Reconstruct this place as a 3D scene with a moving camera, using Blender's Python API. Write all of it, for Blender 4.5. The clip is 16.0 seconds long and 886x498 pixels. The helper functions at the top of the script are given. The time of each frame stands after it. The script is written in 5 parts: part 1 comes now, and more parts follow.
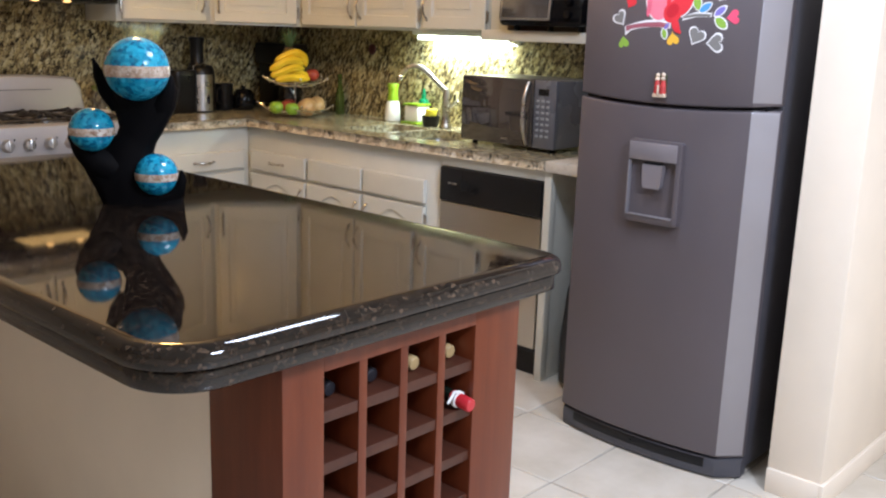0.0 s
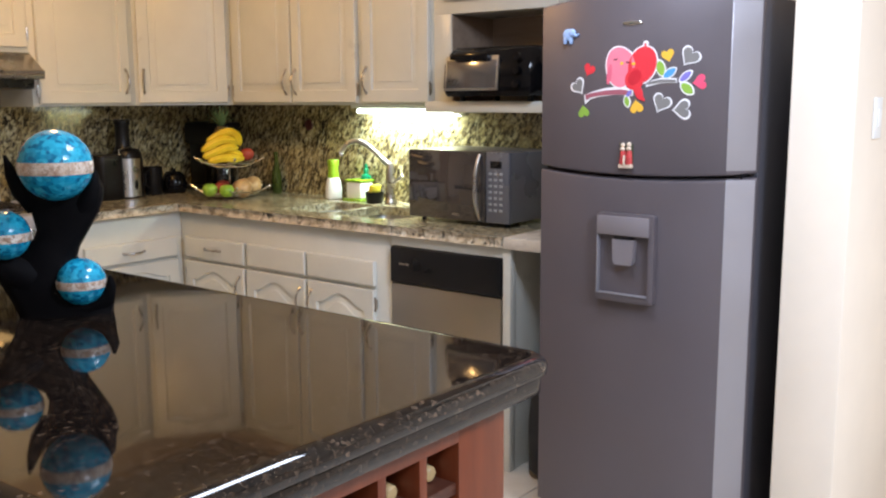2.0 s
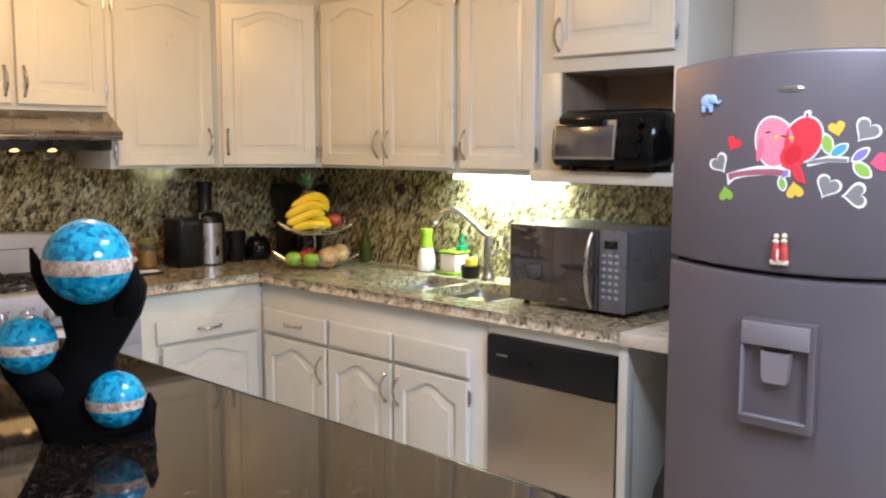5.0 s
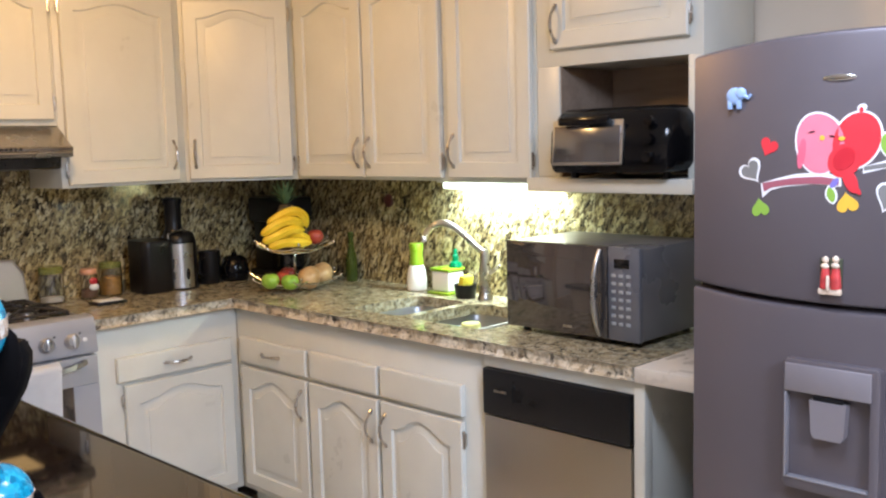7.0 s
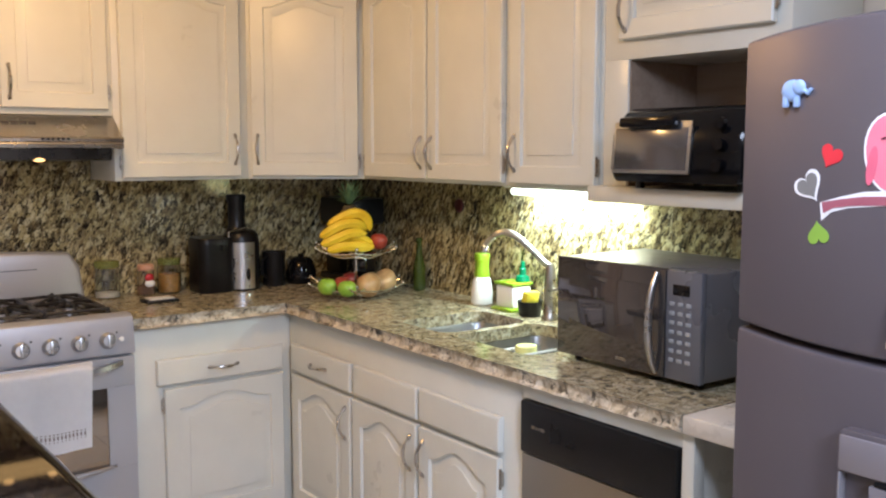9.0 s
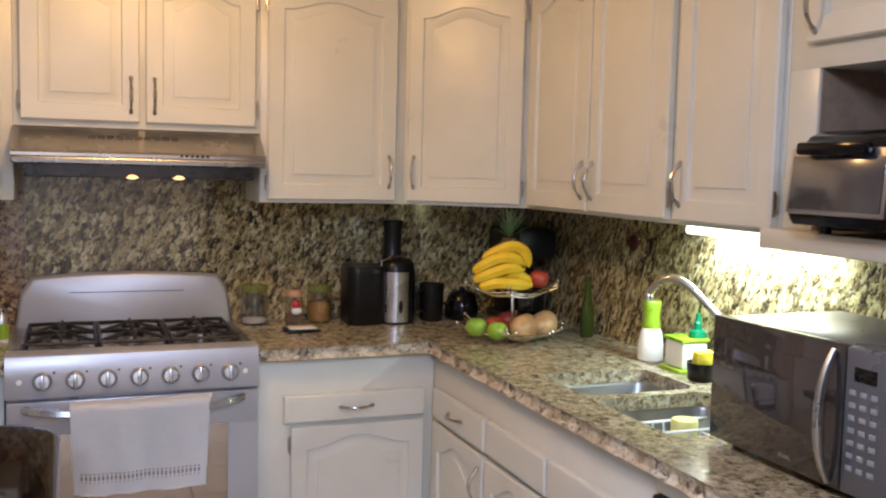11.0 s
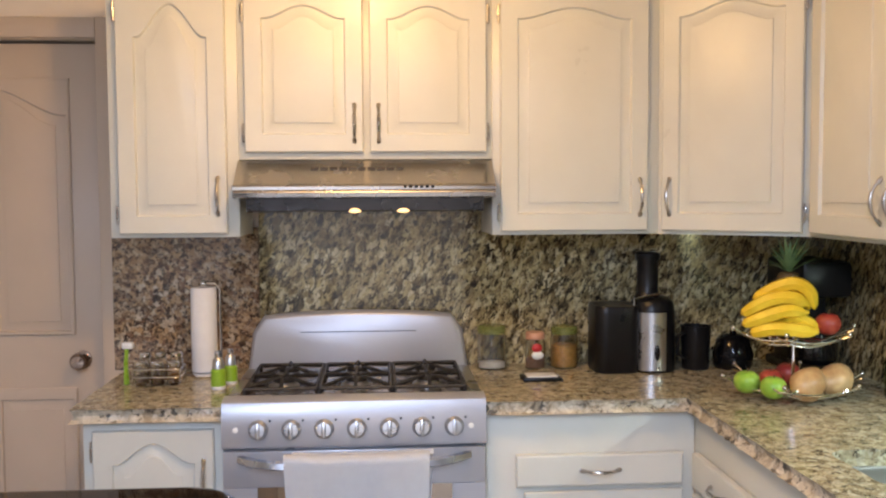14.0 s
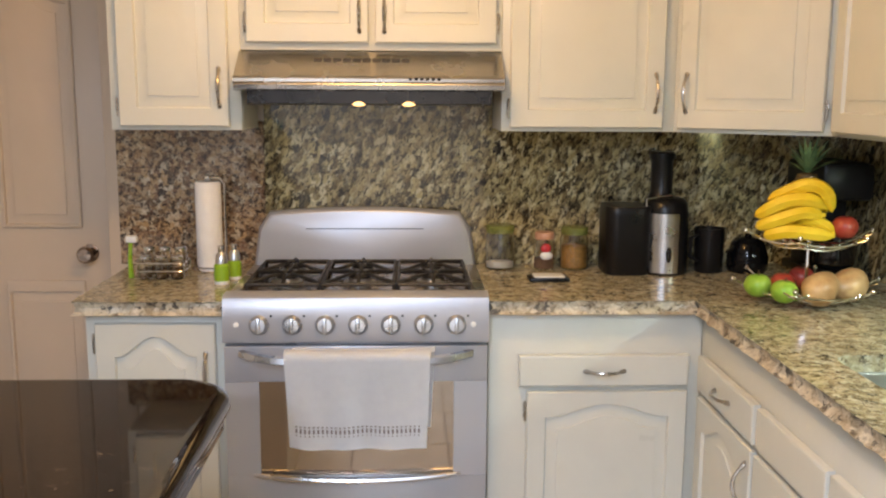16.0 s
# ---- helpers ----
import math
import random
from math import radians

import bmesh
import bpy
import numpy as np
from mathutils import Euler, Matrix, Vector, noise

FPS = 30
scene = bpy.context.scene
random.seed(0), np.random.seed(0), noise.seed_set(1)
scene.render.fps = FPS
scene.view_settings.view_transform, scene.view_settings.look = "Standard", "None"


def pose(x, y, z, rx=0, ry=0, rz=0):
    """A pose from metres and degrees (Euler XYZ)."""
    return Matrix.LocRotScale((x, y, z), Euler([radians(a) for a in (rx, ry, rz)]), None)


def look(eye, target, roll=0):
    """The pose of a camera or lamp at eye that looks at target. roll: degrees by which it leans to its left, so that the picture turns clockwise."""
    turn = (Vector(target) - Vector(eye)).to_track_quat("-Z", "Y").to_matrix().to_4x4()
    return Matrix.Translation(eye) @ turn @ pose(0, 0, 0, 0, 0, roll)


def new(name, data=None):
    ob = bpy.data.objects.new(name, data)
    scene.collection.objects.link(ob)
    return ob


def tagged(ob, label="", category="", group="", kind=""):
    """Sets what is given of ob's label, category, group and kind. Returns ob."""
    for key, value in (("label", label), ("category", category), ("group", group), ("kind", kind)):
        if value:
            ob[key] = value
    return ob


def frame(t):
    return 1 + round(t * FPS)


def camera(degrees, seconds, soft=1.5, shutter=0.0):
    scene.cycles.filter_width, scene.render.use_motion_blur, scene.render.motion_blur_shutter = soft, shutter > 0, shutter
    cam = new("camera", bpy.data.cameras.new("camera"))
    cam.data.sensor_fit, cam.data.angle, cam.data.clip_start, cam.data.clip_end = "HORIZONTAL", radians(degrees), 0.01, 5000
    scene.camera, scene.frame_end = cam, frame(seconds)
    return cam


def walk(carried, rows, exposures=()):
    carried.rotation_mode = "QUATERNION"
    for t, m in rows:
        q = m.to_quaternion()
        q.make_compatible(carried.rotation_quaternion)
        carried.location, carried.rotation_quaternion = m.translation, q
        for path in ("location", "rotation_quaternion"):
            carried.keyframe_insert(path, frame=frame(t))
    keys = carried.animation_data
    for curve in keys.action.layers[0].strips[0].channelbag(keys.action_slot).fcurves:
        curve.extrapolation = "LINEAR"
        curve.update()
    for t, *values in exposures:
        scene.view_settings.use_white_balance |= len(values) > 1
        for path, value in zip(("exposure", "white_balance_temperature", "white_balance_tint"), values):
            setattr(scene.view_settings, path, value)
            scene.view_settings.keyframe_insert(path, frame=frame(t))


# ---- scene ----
cam = camera(50.3, 16.0, soft=2.2)
PATH = [
    (0, (-3.604, -4.757, 1.397), (-2.162, -3.446, 0.945), 1.9),
    (0.5, (-3.59, -4.713, 1.402), (-2.153, -3.376, 1.016), 1.2),
    (1, (-3.563, -4.64, 1.407), (-2.099, -3.32, 1.068), 0.6),
    (1.5, (-3.538, -4.564, 1.417), (-2.008, -3.312, 1.113), -0.1),
    (2, (-3.464, -4.537, 1.425), (-1.915, -3.312, 1.106), -0.3),
    (2.5, (-3.339, -4.553, 1.455), (-1.853, -3.247, 1.16), 1.4),
    (3, (-3.29, -4.548, 1.475), (-1.844, -3.191, 1.211), 2.1),
    (3.5, (-3.27, -4.463, 1.487), (-1.848, -3.075, 1.259), 1.6),
    (4, (-3.274, -4.364, 1.495), (-1.844, -2.981, 1.292), 0.6),
    (4.2, (-3.258, -4.329, 1.491), (-1.819, -2.956, 1.279), 0.4),
    (6.3, (-2.855, -4.034, 1.514), (-1.458, -2.622, 1.282), -0.4),
    (6.5, (-2.827, -3.998, 1.504), (-1.407, -2.606, 1.289), -1.1),
    (7, (-2.763, -3.975, 1.527), (-1.35, -2.576, 1.304), -1.5),
    (7.5, (-2.606, -4.0, 1.524), (-1.299, -2.501, 1.311), 0.2),
    (8, (-2.493, -3.977, 1.521), (-1.242, -2.437, 1.272), -0.5),
    (8.2, (-2.465, -3.961, 1.514), (-1.229, -2.407, 1.276), -0.5),
    (10.3, (-1.922, -3.871, 1.514), (-0.978, -2.122, 1.288), 0.6),
    (10.5, (-1.859, -3.814, 1.528), (-0.989, -2.027, 1.309), 0.6),
    (11, (-1.799, -3.723, 1.522), (-1.073, -1.868, 1.354), 1.4),
    (11.5, (-1.719, -3.674, 1.535), (-1.147, -1.765, 1.366), 0.2),
    (12, (-1.604, -3.635, 1.543), (-1.191, -1.682, 1.422), 0.7),
    (12.5, (-1.522, -3.607, 1.537), (-1.274, -1.627, 1.415), 0.5),
    (13, (-1.493, -3.536, 1.541), (-1.352, -1.546, 1.398), -0.1),
    (13.5, (-1.542, -3.421, 1.539), (-1.392, -1.43, 1.421), 0.1),
    (14, (-1.546, -3.354, 1.528), (-1.411, -1.362, 1.407), -0.3),
    (14.5, (-1.492, -3.311, 1.524), (-1.423, -1.319, 1.361), -0.0),
    (15, (-1.476, -3.296, 1.518), (-1.421, -1.304, 1.342), -0.5),
    (15.5, (-1.474, -3.289, 1.515), (-1.421, -1.306, 1.262), -0.1),
    (16, (-1.468, -3.294, 1.502), (-1.397, -1.322, 1.178), 0.3),
]
walk(cam, [(t, look(eye, target, roll)) for t, eye, target, roll in PATH],
     exposures=[(0, -0.15, 6500, 7), (2.5, -0.08, 6500, 7), (4, 0.05, 6250, 7), (6.5, 0.12, 6200, 8), (8.2, 0.1, 6150, 8), (10.5, -0.22, 6150, 13),
                (12.5, -0.2, 5850, 13), (13, 0.17, 5980, 10), (14, 0.19, 5950, 9), (15, 0.14, 6050, 8), (16, 0.22, 6500, 5)])
# ---- light ----
world = bpy.data.worlds.new("world")
scene.world = world
world.use_nodes = True
world.node_tree.nodes["Background"].inputs[0].default_value = (0.9, 0.85, 0.8, 1)
world.node_tree.nodes["Background"].inputs[1].default_value = 0.008
scene.view_settings.exposure = 0.0


def lamp(name, m, power, colour, kind="AREA", size=0.3, size_y=None):
    data = bpy.data.lights.new(name, kind)
    data.energy, data.color = power, colour
    if kind == "AREA":
        data.size = size
        if size_y:
            data.shape, data.size_y = "RECTANGLE", size_y
    else:
        data.shadow_soft_size = size
    ob = new(name, data)
    ob.matrix_world = m
    return ob


WARM, COOL, TUBE = (1.0, 0.595, 0.23), (0.8, 0.91, 1.2), (0.84, 1.0, 0.95)
lamp("ceiling_bulb", pose(-1.6, -1.3, 2.30), 28, (1.0, 0.55, 0.18), "POINT", 0.08)
lamp("room_light", pose(-2.2, -5.3, 2.42), 122, COOL, "AREA", 0.6)
# added fill without a fixture, brightens the stove front, towel and cabinets
lamp("kitchen_fill", pose(-1.6, -3.3, 2.42), 28, (0.84, 0.94, 1.2), "AREA", 0.5)
lamp("tube_light", pose(-0.005, -1.57, 1.338, 0, -14, 0), 11, TUBE, "AREA", 0.05, 0.5)
lamp("hood_bulb_light", pose(-1.62, -0.34, 1.461), 0.17, WARM, "AREA", 0.2)
lamp("hood_bulb_light", pose(-1.47, -0.34, 1.461), 0.17, WARM, "AREA", 0.2)

# ---- materials ----


def material(name, colour, rough=0.5, metal=0.0, **extra):
    m = bpy.data.materials.new(name)
    m.use_nodes = True
    b = m.node_tree.nodes["Principled BSDF"]
    b.inputs["Base Color"].default_value = (*colour, 1)
    b.inputs["Roughness"].default_value = rough
    b.inputs["Metallic"].default_value = metal
    for key, value in extra.items():
        b.inputs[key.replace("_", " ")].default_value = value
    return m


def node(m, kind, **values):
    n = m.node_tree.nodes.new(kind)
    for key, value in values.items():
        n.inputs[key.replace("_", " ")].default_value = value
    return n


def coords(m, scale=(1, 1, 1), lean=0.0):
    """World position, turned by lean about x and y and then scaled."""
    c, mp = node(m, "ShaderNodeNewGeometry"), node(m, "ShaderNodeMapping")
    mp.vector_type = "TEXTURE"
    mp.inputs["Scale"].default_value = tuple(1 / k for k in scale)
    mp.inputs["Rotation"].default_value = (lean, lean, 0)
    m.node_tree.links.new(c.outputs["Position"], mp.inputs["Vector"])
    return mp.outputs["Vector"]


def ramp(m, value, stops, smooth=True):
    r = node(m, "ShaderNodeValToRGB")
    r.color_ramp.interpolation = "LINEAR" if smooth else "CONSTANT"
    while len(r.color_ramp.elements) < len(stops):
        r.color_ramp.elements.new(0.5)
    for e, (p, c) in zip(r.color_ramp.elements, stops):
        e.position, e.color = p, (*c, 1)
    m.node_tree.links.new(value, r.inputs[0])
    return r.outputs[0]


def noise_tex(m, vec, scale, detail=3.0, rough=0.55):
    n = node(m, "ShaderNodeTexNoise", Scale=scale, Detail=detail, Roughness=rough)
    m.node_tree.links.new(vec, n.inputs["Vector"])
    return n.outputs["Fac"]


def mix(m, fac, a, b, blend="MIX"):
    n = m.node_tree.nodes.new("ShaderNodeMix")
    n.data_type, n.blend_type = "RGBA", blend
    for sock, v in ((n.inputs["Factor"], fac), (n.inputs["A"], a), (n.inputs["B"], b)):
        if isinstance(v, (int, float)):
            sock.default_value = v
        elif isinstance(v, tuple):
            sock.default_value = (*v, 1)
        else:
            m.node_tree.links.new(v, sock)
    return n.outputs["Result"]


def bsdf(m):
    return m.node_tree.nodes["Principled BSDF"]


def bump(m, height, strength=0.2, distance=0.002):
    n = node(m, "ShaderNodeBump", Strength=strength, Distance=distance)
    m.node_tree.links.new(height, n.inputs["Height"])
    m.node_tree.links.new(n.outputs["Normal"], bsdf(m).inputs["Normal"])


def link(m, out, name):
    m.node_tree.links.new(out, bsdf(m).inputs[name])


def worn(name, colour, rough=0.5, metal=0.0, vary=0.12, scale=6.0, grain=120.0, relief=0.12, **extra):
    """A plain surface with soft stains, fine grain and uneven gloss."""
    m = material(name, colour, rough, metal, **extra)
    v = coords(m)
    big, fine = noise_tex(m, v, scale, 4), noise_tex(m, v, grain, 2)
    dark = tuple(c * (1 - vary) for c in colour)
    light = tuple(min(1.0, c * (1 + vary * 0.6)) for c in colour)
    c = mix(m, ramp(m, big, [(0.3, (0, 0, 0)), (0.7, (1, 1, 1))]), dark, light)
    link(m, c, "Base Color")
    r = ramp(m, big, [(0.3, (max(0, rough - 0.07),) * 3), (0.75, (min(1, rough + 0.09),) * 3)])
    link(m, r, "Roughness")
    bump(m, fine, relief, 0.001)
    return m


def granite(name, stops, scale, rough, fleck, stretch=1.0, low=0.40, blur=0.28, lean=0.0):
    """Speckled stone: uneven crystals in two sizes, broken by dark flecks."""
    m = material(name, (0.3, 0.25, 0.18), rough)
    v = coords(m, (1, 1, stretch), lean)
    wob = node(m, "ShaderNodeTexNoise", Scale=scale * 1.6, Detail=3.0)
    m.node_tree.links.new(v, wob.inputs["Vector"])
    add = m.node_tree.nodes.new("ShaderNodeMix")
    add.data_type, add.blend_type = "RGBA", "LINEAR_LIGHT"
    add.inputs["Factor"].default_value = 0.6 / scale
    m.node_tree.links.new(v, add.inputs["A"])
    m.node_tree.links.new(wob.outputs["Color"], add.inputs["B"])
    w = add.outputs["Result"]
    cells = []
    for k in (1.3, 2.9):
        vor = node(m, "ShaderNodeTexVoronoi", Scale=scale * k, Randomness=1.0)
        m.node_tree.links.new(w, vor.inputs["Vector"])
        cell = node(m, "ShaderNodeSeparateColor")
        m.node_tree.links.new(vor.outputs["Color"], cell.inputs[0])
        cells.append(cell.outputs[0])
    big = ramp(m, noise_tex(m, v, scale * 0.22, 3, 0.6), [(0.35, (0.0, 0.0, 0.0)), (0.65, (1, 1, 1))])
    base = mix(m, big, ramp(m, cells[0], fleck, False), ramp(m, noise_tex(m, w, scale * 0.8, 4, 0.65), stops))
    c = mix(m, blur, base, ramp(m, cells[1], fleck, False))
    dark = noise_tex(m, w, scale * 1.5, 4, 0.7)
    c = mix(m, ramp(m, dark, [(low, (0.9, 0.9, 0.9)), (low + 0.055, (0, 0, 0))]), c, stops[0][1])
    link(m, c, "Base Color")
    bump(m, dark, 0.01 if rough < 0.2 else 0.08, 0.0005)
    return m


TAN = [(0.32, (0.022, 0.018, 0.015)), (0.43, (0.2, 0.16, 0.09)), (0.53, (0.43, 0.37, 0.23)), (0.68, (0.6, 0.56, 0.42))]
TAN_CELLS = [(0.0, (0.03, 0.024, 0.018)), (0.13, (0.21, 0.165, 0.095)), (0.42, (0.43, 0.37, 0.23)), (0.75, (0.6, 0.56, 0.42))]
SPLASH = [(0.36, (0.018, 0.014, 0.01)), (0.45, (0.17, 0.12, 0.055)), (0.53, (0.47, 0.38, 0.18)), (0.66, (0.68, 0.6, 0.37))]
SPLASH_CELLS = [(0.0, (0.02, 0.016, 0.012)), (0.24, (0.18, 0.13, 0.06)), (0.48, (0.47, 0.38, 0.18)), (0.76, (0.68, 0.6, 0.37))]
GRANITE = granite("tan_granite", SPLASH, 50, 0.055, SPLASH_CELLS, 0.34, 0.425, 0.12, 0.45)
ROSE = [(0.34, (0.025, 0.016, 0.014)), (0.44, (0.17, 0.1, 0.06)), (0.54, (0.42, 0.28, 0.15)), (0.68, (0.62, 0.5, 0.34))]
ROSE_CELLS = [(0.0, (0.03, 0.02, 0.016)), (0.2, (0.2, 0.115, 0.07)), (0.48, (0.44, 0.29, 0.15)), (0.76, (0.62, 0.52, 0.38))]
GRANITE_ROSE = granite("rosy_tan_granite", ROSE, 44, 0.055, ROSE_CELLS, 0.5, 0.42, 0.2, -1.1)
# worktop granite made paler and hazier: tube light and gloss put into its colour
GRANITE_TOP = granite("tan_granite_pale_sheen", TAN, 38, 0.17, TAN_CELLS, 1.0, 0.35, 0.4)
EDGE = [(0.3, (0.03, 0.025, 0.02)), (0.4, (0.26, 0.2, 0.125)), (0.5, (0.54, 0.47, 0.34)), (0.66, (0.74, 0.69, 0.57))]
EDGE_CELLS = [(0.0, (0.05, 0.04, 0.03)), (0.14, (0.3, 0.235, 0.15)), (0.4, (0.55, 0.48, 0.35)), (0.7, (0.74, 0.69, 0.57))]
GRANITE_EDGE = granite("rough_tan_granite", EDGE, 26, 0.45, EDGE_CELLS, 1.0, 0.39)
DARK_GRANITE = granite("dark_brown_granite", [(0.3, (0.003, 0.0022, 0.0022)), (0.5, (0.007, 0.005, 0.004)), (0.62, (0.03, 0.017, 0.01)), (0.75, (0.09, 0.052, 0.03))],
                       110, 0.04, [(0.0, (0.003, 0.0022, 0.0022)), (0.45, (0.007, 0.005, 0.004)), (0.75, (0.034, 0.02, 0.012)), (0.92, (0.12, 0.078, 0.05))])
CABINET = worn("cream_cabinet_paint", (0.67, 0.668, 0.6), 0.34, vary=0.05, scale=5, grain=60, relief=0.05)
WALL = worn("cream_wall_paint", (0.8, 0.7, 0.575), 0.75, vary=0.05, scale=3, grain=180, relief=0.25)
CEIL = worn("white_ceiling_paint", (0.82, 0.8, 0.76), 0.85, vary=0.04, scale=3, grain=150, relief=0.25)
DOOR_PAINT = worn("ivory_door_paint", (0.56, 0.45, 0.34), 0.45, vary=0.05, scale=4, grain=60, relief=0.06)
STEEL = worn("brushed_steel", (0.56, 0.56, 0.57), 0.3, 1.0, vary=0.08, scale=8, grain=300, relief=0.05)
STOVE_GREY = worn("silver_enamel", (0.45, 0.465, 0.51), 0.34, 0.4, vary=0.02, scale=2, grain=200, relief=0.008)
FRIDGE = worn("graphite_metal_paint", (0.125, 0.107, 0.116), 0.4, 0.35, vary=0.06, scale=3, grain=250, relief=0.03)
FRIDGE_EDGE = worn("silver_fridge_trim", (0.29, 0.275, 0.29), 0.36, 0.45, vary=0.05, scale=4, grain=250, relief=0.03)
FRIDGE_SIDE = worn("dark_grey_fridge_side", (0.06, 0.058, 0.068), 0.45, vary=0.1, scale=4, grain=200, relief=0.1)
HOOD_STEEL = worn("dark_brushed_steel", (0.46, 0.42, 0.37), 0.24, 1.0, vary=0.1, scale=8, grain=300, relief=0.05)
DISPENSER = worn("grey_dispenser_plastic", (0.25, 0.225, 0.24), 0.35, 0.3, vary=0.05)
CHROME = material("chrome", (0.78, 0.78, 0.78), 0.1, 1.0)
NICKEL = worn("satin_nickel", (0.5, 0.47, 0.43), 0.28, 1.0, vary=0.08, scale=20, grain=300, relief=0.04)
BLACK = worn("black_plastic", (0.008, 0.008, 0.009), 0.33, vary=0.2, scale=10, grain=200, relief=0.03, Specular_IOR_Level=0.3)
BLACK_GLOSS = material("black_glass", (0.006, 0.006, 0.007), 0.04)
IRON = worn("black_cast_iron", (0.015, 0.014, 0.014), 0.5, vary=0.3, scale=30, grain=250, relief=0.4)
BLACK_WOOD = worn("matt_black_lacquer", (0.0035, 0.003, 0.0035), 0.7, vary=0.2, scale=12, grain=150, relief=0.1, Specular_IOR_Level=0.08)
WHITE = worn("white_plastic", (0.8, 0.8, 0.78), 0.4, vary=0.04, scale=10, grain=200, relief=0.03)


def wood(name, a, b, rough=0.35, axis=2):
    m = material(name, a, rough)
    s = [14.0, 14.0, 14.0]
    s[axis] = 1.2
    v = coords(m, s)
    g = noise_tex(m, v, 2.2, 6, 0.65)
    link(m, mix(m, ramp(m, g, [(0.3, (0, 0, 0)), (0.7, (1, 1, 1))]), a, b), "Base Color")
    bump(m, g, 0.08, 0.001)
    return m


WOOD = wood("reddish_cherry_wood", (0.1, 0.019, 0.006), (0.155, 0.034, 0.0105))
# the same cherry, darkened: the shade inside the rack cells put into the colour
WOOD_SHADED = wood("shaded_cherry_wood", (0.045, 0.012, 0.0055), (0.07, 0.02, 0.009), 0.5, 1)


def tile_material():
    m = material("beige_ceramic_tile", (0.6, 0.53, 0.43), 0.22)
    v = coords(m)
    info = node(m, "ShaderNodeObjectInfo")
    g = noise_tex(m, v, 5, 5, 0.6)
    c = mix(m, ramp(m, g, [(0.3, (0, 0, 0)), (0.72, (1, 1, 1))]), (0.55, 0.49, 0.4), (0.68, 0.62, 0.53))
    tint = ramp(m, info.outputs["Random"], [(0, (0.92, 0.92, 0.92)), (1, (1, 1, 1))])
    link(m, mix(m, 1.0, c, tint, "MULTIPLY"), "Base Color")
    bump(m, noise_tex(m, v, 60, 3), 0.04, 0.001)
    return m


TILE = tile_material()
GROUT = worn("grey_grout", (0.36, 0.32, 0.27), 0.85, vary=0.15, scale=12, grain=250, relief=0.4)


def glow(name, colour, strength):
    m = material(name, colour, 0.5)
    bsdf(m).inputs["Emission Color"].default_value = (*colour, 1)
    bsdf(m).inputs["Emission Strength"].default_value = strength
    return m


def glass(name, colour=(1, 1, 1), rough=0.02):
    return material(name, colour, rough, Transmission_Weight=1.0, IOR=1.45)


GLASS = glass("clear_glass", (0.97, 0.98, 0.97))

# ---- builders ----


def box(bm, x0, x1, y0, y1, z0, z1, bevel=0.0, segments=2):
    vs = [bm.verts.new((x, y, z)) for x in (x0, x1) for y in (y0, y1) for z in (z0, z1)]
    quads = ((0, 1, 3, 2), (4, 6, 7, 5), (0, 4, 5, 1), (2, 3, 7, 6), (0, 2, 6, 4), (1, 5, 7, 3))
    fs = [bm.faces.new([vs[i] for i in q]) for q in quads]
    if bevel:
        edges = list({e for f in fs for e in f.edges})
        bmesh.ops.bevel(bm, geom=edges, offset=bevel, segments=segments, profile=0.5, affect="EDGES")
    return bm


def boxed(x0, x1, y0, y1, z0, z1, bevel=0.004, segments=2):
    return box(bmesh.new(), x0, x1, y0, y1, z0, z1, bevel, segments)


def loops(bm, rings, close=True, caps=(True, True)):
    """Skins rings of equally many points."""
    rows = [[bm.verts.new(p) for p in r] for r in rings]
    n = len(rows[0])
    for a, b in zip(rows, rows[1:]):
        for i in range(n if close else n - 1):
            j = (i + 1) % n
            bm.faces.new((a[i], a[j], b[j], b[i]))
    if caps[0]:
        bm.faces.new(rows[0][::-1])
    if caps[1]:
        bm.faces.new(rows[-1])
    return bm


def lathe(bm, profile, centre=(0, 0, 0), n=24, m=None):
    """Turns a profile of (radius, height) about an upright axis."""
    rings = []
    for r, h in profile:
        ring = [Vector((max(r, 0.0004) * math.cos(2 * math.pi * i / n), max(r, 0.0004) * math.sin(2 * math.pi * i / n), h)) for i in range(n)]
        rings.append([(m @ p if m else p + Vector(centre)) for p in ring])
    return loops(bm, rings)


def tube(bm, points, radius, n=8, close=False):
    """A round bar along points; radius is one number or one for each point."""
    pts = [Vector(p) for p in points]
    k = len(pts)
    rad = radius if isinstance(radius, (list, tuple)) else [radius] * k
    rings, up = [], None
    for i, p in enumerate(pts):
        d = (pts[(i + 1) % k] - pts[i - 1]) if close else (pts[min(i + 1, k - 1)] - pts[max(i - 1, 0)])
        d.normalize()
        if up is None:
            up = Vector((0, 0, 1)) if abs(d.z) < 0.9 else Vector((1, 0, 0))
        side = d.cross(up).normalized()
        up = side.cross(d).normalized()
        rings.append([p + rad[i] * (math.cos(2 * math.pi * j / n) * side + math.sin(2 * math.pi * j / n) * up) for j in range(n)])
    if close:
        rings.append(rings[0])
        loops(bm, rings, True, (False, False))
        bmesh.ops.remove_doubles(bm, verts=bm.verts, dist=1e-6)
        return bm
    return loops(bm, rings)


def ball(bm, c, r, scale=(1, 1, 1), u=20, v=12):
    bmesh.ops.create_uvsphere(bm, u_segments=u, v_segments=v, radius=r, matrix=Matrix.Translation(c) @ Matrix.Diagonal((*scale, 1)))
    return bm


def moved(bm, m):
    bmesh.ops.transform(bm, matrix=m, verts=bm.verts)
    return bm


